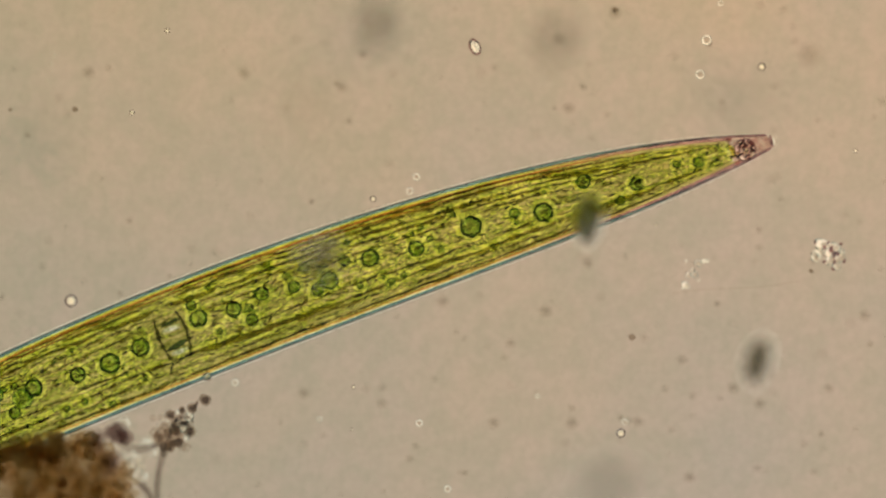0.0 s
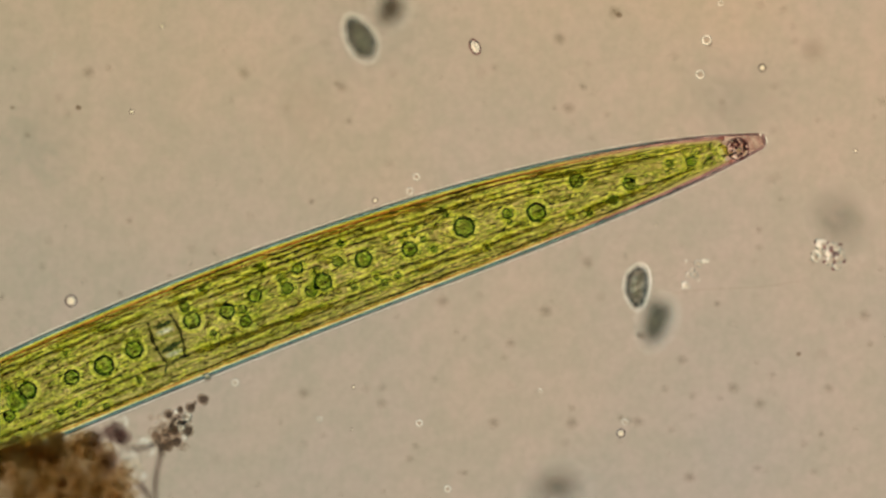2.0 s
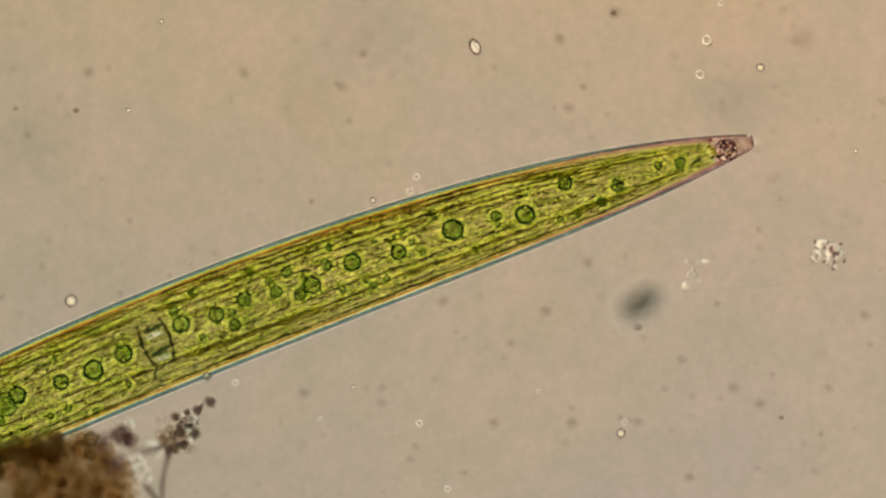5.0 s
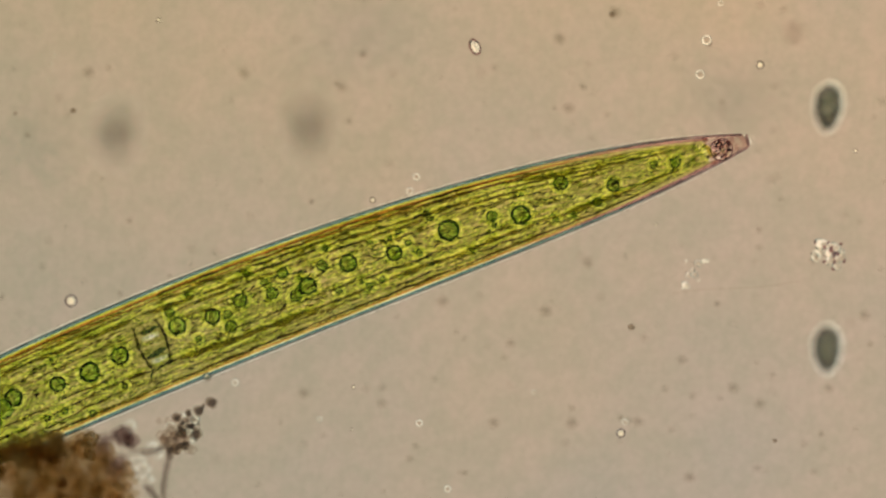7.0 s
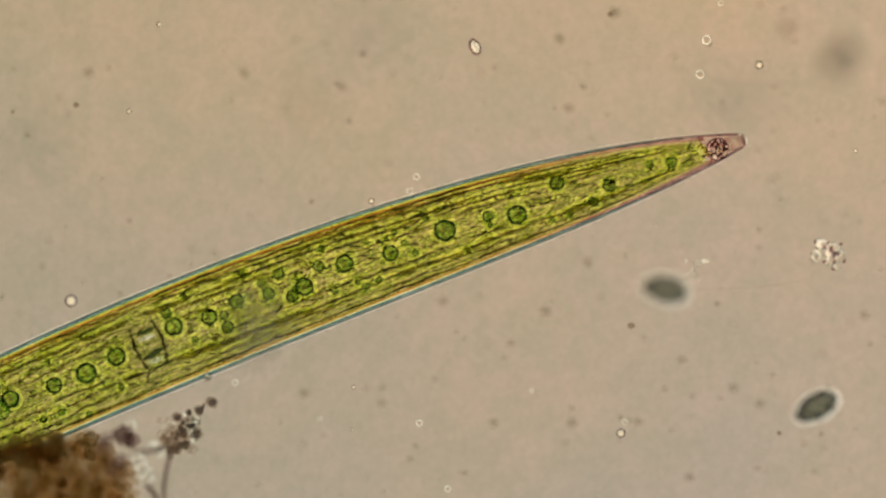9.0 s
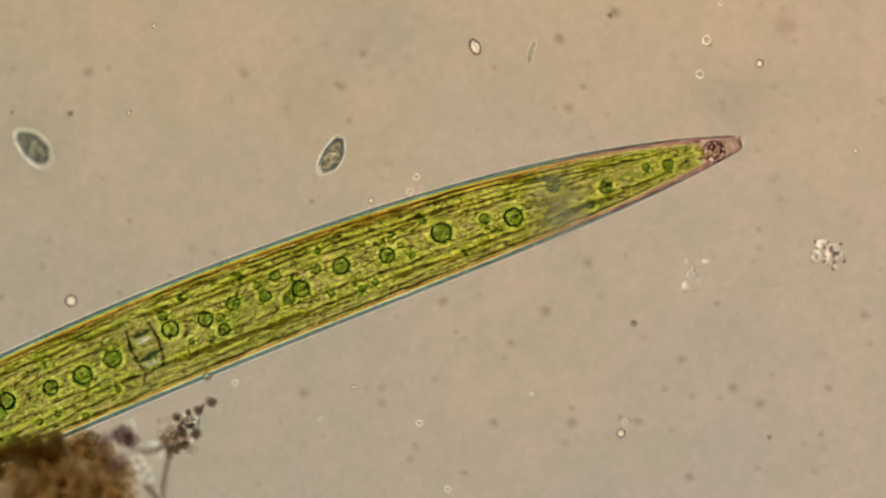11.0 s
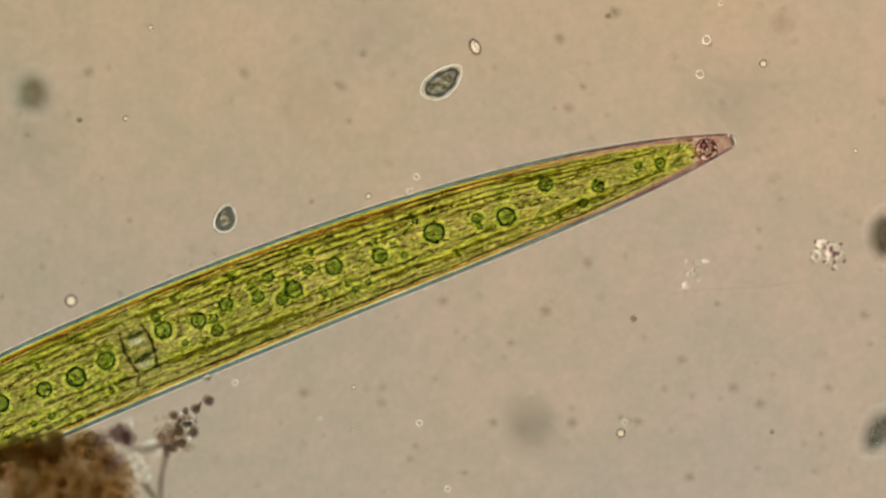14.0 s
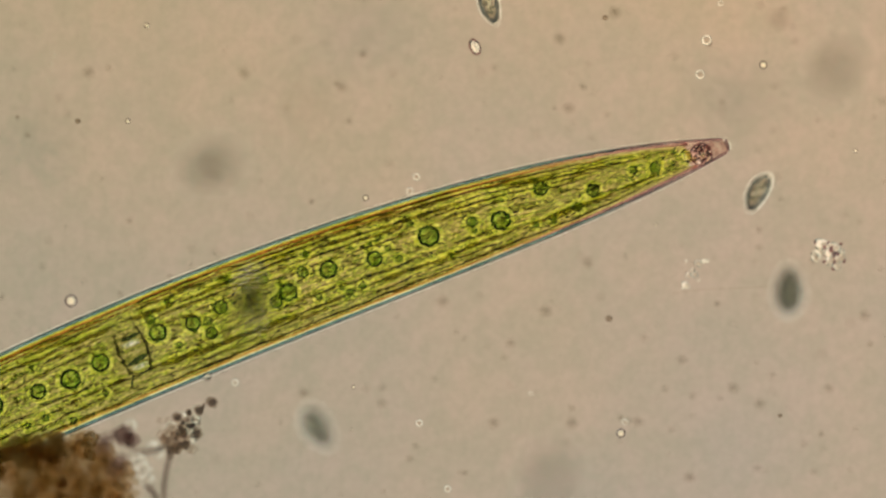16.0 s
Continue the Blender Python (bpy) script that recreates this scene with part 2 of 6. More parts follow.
def margin(x):
    """How far the chloroplast keeps from the wall: a little in the middle, more towards the tips."""
    w = min(1.0, max(0.0, (abs(x) - 1.6) / 1.7))
    return 0.0195 + 0.009 * w * w * (3 - 2 * w)


def shell_rings(xs, factor, extra=0.0, round_start=0.0, round_end=0.0):
    rings = []
    for x in xs:
        r = girth(x) * factor + extra
        a, b = x - xs[0], xs[-1] - x
        if round_start and a < round_start:
            r *= math.sqrt(max(0.004, 1 - (1 - a / round_start) ** 2))
        if round_end and b < round_end:
            r *= math.sqrt(max(0.004, 1 - (1 - b / round_end) ** 2))
        rings.append(((x, bend(x), 0), r, r, x))
    return rings


def ease(start, end, steps):
    """Steps that crowd towards both ends."""
    return [start + (end - start) * (1 - math.cos(math.pi * k / steps)) / 2 for k in range(steps + 1)]


PYRENOIDS = [(1.882, -0.029, 0.063), (2.311, -0.109, 0.057), (2.148, -0.049, 0.033), (2.599, -0.023, 0.043), (2.879, -0.157, 0.037), (2.759, -0.212, 0.030), (3.270, -0.171, 0.033), (3.148, -0.135, 0.023), (1.535, -0.030, 0.047), (1.260, 0.019, 0.053), (0.989, -0.016, 0.053), (0.903, -0.042, 0.037), (1.113, 0.066, 0.033), (0.881, 0.115, 0.033), (0.780, 0.027, 0.037), (0.588, 0.060, 0.043), (0.401, 0.036, 0.047), (0.488, 0.011, 0.027), (0.478, -0.065, 0.037), (0.188, 0.063, 0.053), (0.176, 0.154, 0.030), (-0.193, 0.030, 0.053), (-0.394, 0.008, 0.060), (-0.596, 0.016, 0.047), (-0.867, 0.042, 0.053), (-1.024, -0.059, 0.037), (-0.969, 0.091, 0.023)]
SMALL_PYRENOIDS = [(1.326, -0.160, 0.023), (1.410, -0.151, 0.020), (1.605, 0.078, 0.017), (1.632, -0.005, 0.020), (1.671, -0.086, 0.020), (1.432, 0.085, 0.013), (1.964, -0.189, 0.013), (2.361, 0.003, 0.013), (1.169, 0.158, 0.020), (0.680, 0.195, 0.020), (0.276, -0.057, 0.020), (-0.730, -0.152, 0.020), (-0.617, -0.148, 0.020), (-0.468, -0.225, 0.020), (-0.577, 0.167, 0.013), (1.147, -0.114, 0.020), (2.598, -0.235, 0.017), (2.493, -0.217, 0.017), (-0.233, -0.153, 0.017), (1.807, 0.085, 0.020), (-1.038, 0.098, 0.020), (2.144, -0.102, 0.017), (1.544, 0.060, 0.013), (1.291, -0.116, 0.013), (0.962, 0.049, 0.013), (0.761, 0.103, 0.023), (0.310, 0.218, 0.017)]


def starch_ring(r, seed):
    """An uneven ring of starch plates round a pyrenoid."""
    verts, faces = [], []
    n, m = 36, 6
    for k in range(n):
        w = 2 * math.pi * k / n
        lump = noise.noise(Vector((2.2 * math.cos(w), 2.2 * math.sin(w), seed * 1.7)))
        big = r * (0.90 + 0.10 * lump)
        thin = r * (0.135 + 0.09 * noise.noise(Vector((3 * math.cos(w), 3 * math.sin(w), seed * 0.9 + 5)))) + 0.0015
        for j in range(m):
            v = 2 * math.pi * j / m
            d = big + thin * math.cos(v)
            verts.append((d * math.cos(w), d * math.sin(w), 1.5 * thin * math.sin(v)))
    for k in range(n):
        for j in range(m):
            a, c = (k + 1) % n, (j + 1) % m
            faces.append((k * m + j, a * m + j, a * m + c, k * m + c))
    return mesh_of("starch_sheath", verts, faces, M_STARCH)


def hoop(name, big, thin, material, n=28, m=8, smooth=True):
    """A plain ring round z."""
    verts, faces = [], []
    for k in range(n):
        w = 2 * math.pi * k / n
        for j in range(m):
            v = 2 * math.pi * j / m
            d = big + thin * math.cos(v)
            verts.append((d * math.cos(w), d * math.sin(w), thin * math.sin(v)))
            faces.append((k * m + j, (k + 1) % n * m + j, (k + 1) % n * m + (j + 1) % m, k * m + (j + 1) % m))
    return mesh_of(name, verts, faces, material, smooth)


def bright_ring(r):
    # faceted hoop added as the halo of light round a pyrenoid
    return hoop("clear_zone", r * 1.08 + 0.011, 0.009 + 0.03 * r, M_HALO, 28, 4, False)


def streak_set(name, count, seed, material, low, high, reach):
    """Short wavy lengthwise threads in the middle of the cell, joined."""
    pick = random.Random(seed)
    verts, faces = [], []
    for i in range(count):
        x0, lat = pick.uniform(-3.3, 3.42), pick.uniform(-0.9, 0.9)
        if pick.random() > girth(x0) / 0.3 or abs(x0) < 0.10 and min(abs(0.29 * lat - 0.07), abs(0.29 * lat + 0.08), abs(0.29 * lat + 0.04)) < 0.03:
            continue
        long_, thick, p = pick.uniform(*reach), pick.uniform(low, high), pick.uniform(0, 50)
        z = -0.06 + pick.uniform(-0.14, 0.10) * girth(x0) / 0.3
        rings = []
        for k in range(9):
            x = min(3.44, max(-3.44, x0 + long_ * (k / 8 - 0.5)))
            y = bend(x) + lat * (girth(x) - margin(x) - 0.008) + 0.022 * noise.noise(Vector((x * 11, p, 0.5)))
            f = thick * (0.4 + 0.6 * girth(x0) / 0.3) * math.sqrt(max(0.03, 1 - (k / 4 - 1) ** 2)) * (1 + 0.7 * noise.noise(Vector((x * 30, p, 2.5))))
            rings.append(((x, y, z), f, f, x))
        v, f, _ = tube(rings, 4)
        o = len(verts)
        verts += v
        faces += [tuple(j + o for j in g) for g in f]
    return mesh_of(name, verts, faces, material, False)


def pierced(x, y):
    """Whether a point lies in one of the two clear slits beside the nucleus."""
    return min(((x - gx + 0.14 * (y - gy)) / 0.050) ** 2 + ((y - gy + 0.14 * x) / 0.013) ** 2 for gx, gy in ((0.016, 0.066), (0.018, -0.080))) < 1


def desmid_cell():
    cell = new("desmid_cell")
    tagged(cell, "long crescent-shaped green alga cell with tapered pink tip", "alga")
    cell.empty_display_size = 0.1
    # added lens shell: bends rays to the ring lamps for a bright outline
    part("sheath", mesh_of("sheath", *tube(shell_rings(ease(-HALF - 0.02, HALF + 0.02, 120), 1.0, 0.010, 0.03, 0.03), 64)[:2], M_HALO_SHEATH), cell, label="thin clear lens shell added for a bright halo")
    part("cell_wall", mesh_of("cell_wall", *tube(shell_rings(ease(-HALF, HALF, 120), 1.0, 0, 0.03, 0.03), 64)[:2], M_WALL), cell, label="clear smooth cell wall")
    # two chloroplasts, one in each half, with a clear window over the nucleus
    for side in (-1, 1):
        xs = [side * x for x in lengthwise(0.0, 0.117, 26) + lengthwise(0.125, 3.52, 182)]
        if side < 0:
            xs.reverse()
        rings = [(c, a - margin(x), b - margin(x), x) for c, a, b, x in shell_rings(xs, 1.0)]
        verts, faces, uvs = tube(rings, 120, closed=False)
        kept = []
        for f in faces:
            x = sum(verts[i][0] for i in f) / len(f)
            y = sum(verts[i][1] for i in f) / len(f)
            ragged = 0.06 * noise.noise(Vector((x * 5, y * 16, 10 * (f[0] % 120) / 120)))
            if not pierced(x, y) and abs(x) < 3.475 + ragged + 0.035 * max(0.0, 1 - ((y - bend(x)) / 0.05) ** 2):
                kept.append(f)
        part("chloroplast", mesh_of("chloroplast", verts, kept, M_GREEN, uvs=uvs), cell, label="yellow-green ribbed chloroplast")
    # the granular plate in the middle of each chloroplast
    for side in (-1, 1):
        xs = lengthwise(0.0, 0.11, 22) + lengthwise(0.13, 3.44, 150)
        rings = [((side * x, bend(x), -0.08), max(0.01, girth(x) - margin(x) - 0.012), 0.012, x) for x in (xs if side > 0 else reversed(xs))]
        verts, faces, _ = tube(rings, 90, closed=False)
        faces = [f for f in faces if not pierced(verts[f[0]][0], verts[f[0]][1])]
        part("axial_plate", mesh_of("axial_plate", verts, faces, M_PLATE, uvs=[(v[0], v[1] - bend(v[0])) for v in verts]), cell, label="granular yellow-green plate inside the chloroplast")
    # lengthwise ridges of the chloroplast: a brown groove, and beside it a prism added as a lensed bright line
    rng = random.Random(4)
    for side in (-1, 1):
        for lateral, thick, end in ((-0.92, 0.007, 3.2), (-0.76, 0.005, 3.3), (-0.56, 0.011, 3.35), (-0.40, 0.005, 2.6), (0.30, 0.005, 2.9), (0.48, 0.007, 3.0), (0.64, 0.010, 3.38), (0.80, 0.008, 3.3), (0.93, 0.006, 3.2)):
            p = rng.uniform(0, 9)
            for name, shift, wide, material, words in (("ridge", 0.0, 1.15, M_RIDGE, "brownish lengthwise ridge"), ("crest", 0.024, 0.95, M_GLINT, "bright yellow line of lensed light added beside a ridge")):
                if name == "crest" and abs(lateral) > 0.85:
                    continue
                rings = []
                for i, x in enumerate(lengthwise(0.09 if abs(lateral) < 0.5 else 0.0, end, 150)):
                    w = noise.noise(Vector((x * 1.6, p, side))) * 0.026 + noise.noise(Vector((x * 9, p, 3.0))) * 0.012 + shift
                    f = wide * thick * max(0.22, 0.85 + 1.0 * noise.noise(Vector((x * 3.4, p, 7.0 + shift * 90))) + 0.9 * noise.noise(Vector((x * 17, p, 2.0)))) * min(1, 0.1 + i / 8, 0.1 + (150 - i) / 8) * (0.35 + 0.65 * girth(x) / 0.3)
                    lat = lateral * (girth(x) - margin(x) - 0.01)
                    rings.append(((side * x, bend(x) + lat + w * girth(x) / 0.3, -0.06 + 0.05 * math.sin(p)), f, f * 1.2, x))
                part(name, mesh_of(name, *tube(rings, 4 if name == "crest" else 6)[:2], material, name == "ridge"), cell, label=words)
        # teal, orange and yellow-green bands paint the colour fringes of refracted light
        for inset, wide, material, words in ((-0.0098, 0.0092, M_FRINGE_TEAL, "blue-green light fringe painted along the wall"), (0.0098, 0.0092, M_FRINGE_TEAL, "blue-green light fringe painted along the wall"), (0.0235, 0.0055, M_FRINGE_GREEN, "yellow-green tint added over the bright strip inside the wall"), (-0.031, 0.0095, M_FRINGE_PALE, "orange light fringe painted along the wall"), (0.038, 0.0095, M_FRINGE_ORANGE, "orange light fringe painted along the wall"), (0.064, 0.006, M_RIM_DARK, "red-brown line along the wall"), (-0.050, 0.005, M_RIM_DARK, "red-brown line along the wall")):
            rings = []
            for x in lengthwise(0.0, 3.66 if material is M_FRINGE_TEAL else 3.05, 120):
                taper = min(1.0, 0.30 + 0.70 * girth(x) / 0.24)
                f = wide * taper * (min(1.0, 0.04 + (3.66 - x) / 0.9) if material is M_FRINGE_TEAL else min(1.0, 0.04 + (3.05 - x) / 0.7)) * (0.92 + 0.30 * noise.noise(Vector((x * 2.4, inset * 50, side))))
                rings.append(((side * x, bend(x) + math.copysign(max(0.012, girth(x) - abs(inset) * taper), inset), 0), f, 0.05 * taper, x))
            part("rim_band", mesh_of("rim_band", *tube(rings, 8)[:2], material), cell, label=words)
        for edge_side in (-1, 1):
            rings = [((side * x, bend(x) + edge_side * (girth(x) - 0.75 * margin(x)), 0), 0.32 * margin(x) * min(1.0, (x - 1.9) / 0.8), 0.04, x) for x in lengthwise(2.0, 3.5, 60)]
            part("rim_band", mesh_of("rim_band", *tube(rings, 8)[:2], M_MARGIN), cell, label="pinkish clear margin along the wall")
        for lat in (-0.945, 0.945):
            rings = [((side * x, bend(x) + girth(x) * lat, 0), 0.0085 * min(1.0, (x - 2.6) / 0.5), 0.02, x) for x in lengthwise(2.65, 3.70, 40)]
            part("rim_band", mesh_of("rim_band", *tube(rings, 8)[:2], M_PURPLE), cell, label="purple line along the wall of the tip")
    # pyrenoids in the middle plane
    for i, (x, y, r) in enumerate(PYRENOIDS + SMALL_PYRENOIDS):
        me = blob_mesh("pyrenoid", M_PYRENOID, r, i + 1, 0.14, (1, 1, 1), 3, 2.2)
        body = part("pyrenoid", me, cell, pose(x, y, -0.06 + 0.02 * math.sin(i * 2.4)), "round green starch body")
        part("starch_sheath", starch_ring(r, i), body, label="dark green ring of starch plates")
        part("clear_zone", bright_ring(r), body, label="bright yellow halo added round the starch body")
    for i in range(16):
        x = -0.95 - 2.3 * i / 15
        part("pyrenoid", bpy.data.meshes["pyrenoid"], cell, pose(x, bend(x) + 0.1 * math.sin(i * 1.9) * girth(x) / 0.3, 0), "round dark green starch body")
    # countless grains
    verts, faces = [], []
    for i in range(2600):
        x = rng.uniform(-3.3, 3.4)
        lat = rng.uniform(-0.85, 0.85)
        if rng.random() > girth(x) / 0.3 or abs(x) < 0.1 and abs(lat) < 0.5:
            continue
        r = rng.choice((0.004, 0.005, 0.006, 0.008, 0.010))
        v, f = blob(r, i, 0.3, (1.4, 1, 1), 1)
        o = len(verts)
        c = (x, bend(x) + (girth(x) - margin(x) - 0.014) * lat, rng.uniform(-0.12, 0.12) * girth(x) / 0.3)
        verts += [(a + c[0], b + c[1], d + c[2]) for a, b, d in v]
        faces += [tuple(k + o for k in g) for g in f]
    tagged(part("grains", mesh_of("grains", verts, faces, M_GRAIN), cell, label="countless fine starch grains"), kind="stuff")
    for name, count, seed, material, sizes, squash, words in (("oil_grains", 1500, 61, M_SPARK, (0.005, 0.006, 0.008, 0.011), (1.3, 1, 1.0), "countless bright yellow oil grains"), ("rodlets", 1000, 62, M_RODLET, (0.004, 0.005, 0.007), (3.4, 1, 0.8), "countless short dark green rodlets")):
        pick = random.Random(seed)
        verts, faces = [], []
        for i in range(count):
            x, lat = pick.uniform(-3.3, 3.47), pick.uniform(-0.86, 0.86)
            if pick.random() > girth(x) / 0.3 or abs(x) < 0.13:
                continue
            turn = pick.gauss(0, 0.3) + math.atan(-0.034 * x)
            r = pick.choice(sizes)
            v, f = gem(r, squash) if name == "oil_grains" else blob(r, seed + i, 0.4, squash, 1)
            c = (x, bend(x) + (girth(x) - margin(x) - 0.014) * lat, -0.06 + pick.uniform(-0.14, 0.10) * girth(x) / 0.3)
            o = len(verts)
            verts += [(a * math.cos(turn) - b * math.sin(turn) + c[0], a * math.sin(turn) + b * math.cos(turn) + c[1], d + c[2]) for a, b, d in v]
            faces += [tuple(k + o for k in g) for g in f]
        tagged(part(name, mesh_of(name, verts, faces, material, name != "oil_grains"), cell, label=words), kind="stuff")
    # olive threads, and bright prisms added as glints of lensed light
    for name, count, seed, material, low, high, reach, words in (("threads", 800, 71, M_STREAK, 0.0024, 0.0050, (0.012, 0.07), "countless fine olive threads"), ("bright_threads", 1500, 72, M_GLINT, 0.0034, 0.0064, (0.012, 0.045), "countless fine prisms added as yellow glints")):
        tagged(part(name, streak_set(name, count, seed, material, low, high, reach), cell, label=words), kind="stuff")
    # round grains that crowd the ends of the chloroplasts
    verts, faces = [], []
    pick = random.Random(83)
    for i in range(240):
        x = (1 if i % 2 else -1) * (3.49 - 0.42 * pick.random() ** 1.5)
        c = (x, bend(x) + (girth(x) - 0.045) * pick.uniform(-0.9, 0.9), -0.06)
        v, f = blob(pick.uniform(0.007, 0.013), i, 0.15, (1.1, 1, 0.9), 2)
        o = len(verts)
        verts += [(a + c[0], b + c[1], d + c[2]) for a, b, d in v]
        faces += [tuple(k + o for k in g) for g in f]
    tagged(part("end_grains", mesh_of("end_grains", verts, faces, M_HALO), cell, label="round yellow-green grains near the tip"), kind="stuff")
    # nucleus between the chloroplasts
    part("nucleus", blob_mesh("nucleus", M_CLEAR, 0.045, 3, 0.15, (0.8, 0.4, 0.25), 3), cell, pose(0.012, 0.012, 0), "pale greyish nucleus")
    for x, y, r in ((0.016, 0.066, 0.056), (0.018, -0.080, 0.052)):
        part("vesicle", blob_mesh("vesicle", M_CLEAR, r, 5, 0.1, (1, 0.26, 0.5), 3), cell, pose(x, y, 0.02, 0, 0, 4), "clear bright vesicle")
    # two septa and the dark bars between them
    for x0, y0, half, bow, turn in ((-0.050, 0.012, 0.140, 0.020, 3), (0.072, 0.014, 0.142, -0.024, -3)):
        rings = []
        for k in range(41):
            w = -1 + k / 20
            lump = noise.noise(Vector((w * 7, bow * 90, 1.0)))
            rings.append(((half * w, bow * (1 - w * w) + 0.006 * noise.noise(Vector((w * 3, bow * 50, 4.0))), 0), 0.0085 * max(0.3, 1.0 + 1.5 * lump), 0.03, 0))
        part("septum", mesh_of("septum", *tube(rings, 8)[:2], M_DARK), cell, pose(x0, y0, 0, 0, 0, 90 + turn), "thin dark curved septum")
    for x0, y0, half, thick, turn in ((0.016, -0.040, 0.070, 0.019, 9), (0.026, 0.102, 0.062, 0.014, 4), (-0.062, -0.150, 0.035, 0.008, 55), (0.02, -0.125, 0.05, 0.007, 12)):
        fold = [((half * (k / 6 - 1), 0.002 * math.sin(k + half * 90), 0), thick * (0.9 + 0.12 * math.sin(k * 1.7)) * math.sqrt(max(0.05, 1 - (k / 6 - 1) ** 2)), 0.02, 0) for k in range(13)]
        part("septum", mesh_of("septum", *tube(fold, 8)[:2], M_BAR), cell, pose(x0, y0, 0, 0, 0, turn), "dark blue-green bar across the nucleus")
    # tips: pink cytoplasm, vacuole with dark red grains, end pore
    for side in (-1, 1):
        xs = lengthwise(3.47, 3.705, 14)
        xs = xs if side > 0 else [-x for x in reversed(xs)]
        part("tip_cytoplasm", mesh_of("tip_cytoplasm", *tube(shell_rings(xs, 0.96), 32)[:2], M_PINK), cell, label="pale pink cytoplasm at the tip")
        x = side * 3.552
        vac = part("vacuole", blob_mesh("vacuole", M_CLEAR, 0.062, 8, 0.04, (1, 1, 1), 3), cell, pose(x, bend(x) - 0.012, 0), "round clear vacuole in the tip")
        part("membrane", hoop("membrane", 0.064, 0.006, M_PURPLE), vac, label="purple membrane of the vacuole")
        spot = random.Random(17)
        for i in range(72):
            d, w = 0.056 * math.sqrt(spot.random()), spot.uniform(0, 6.283)
            pale = i % 4 == 1
            me = blob_mesh("crystal", M_PINK_GRAIN if pale else M_RED, 0.0072 + 0.0018 * math.sin(i * 5.0), i + 20, 0.4, (1.1, 0.9, 0.8), 2)
            part("crystal", me, vac, pose(d * math.cos(w), d * math.sin(w), 0.012 * math.sin(i * 3.3), 0, 0, 70 * i), "bright clear gypsum grain" if pale else "dark red gypsum grain")
        x = side * 3.714
        part("end_pore", blob_mesh("end_pore", M_PURPLE, 0.040, 4, 0.1, (0.30, 1, 0.9), 3), cell, pose(x, bend(x), 0, 0, 0, -8 * side), "dark thickened pore at the tip")
    return cell


# ---- flagellates ----
def oval_rim(line, wide, thick, deep, material):
    """A closed band that follows an outline of (x, y, half width) there and back."""
    path = [(x, y + wide * f) for x, y, f in line] + [(x, y - wide * f) for x, y, f in reversed(line[1:-1])]
    n, m = len(path), 6
    verts, faces = [], []
    for k, (x, y) in enumerate(path):
        ax, ay = path[k - 1]
        bx, by = path[(k + 1) % n]
        d = max(1e-6, math.hypot(bx - ax, by - ay))
        ox, oy = -(by - ay) / d, (bx - ax) / d
        f = thick * (1 + 0.3 * math.sin(k * 0.9))
        for j in range(m):
            v = 2 * math.pi * j / m
            verts.append((x + ox * f * math.cos(v), y + oy * f * math.cos(v), deep * math.sin(v)))
            faces.append((k * m + j, (k + 1) % n * m + j, (k + 1) % n * m + (j + 1) % m, k * m + (j + 1) % m))
    return mesh_of("rim", verts, faces, material)


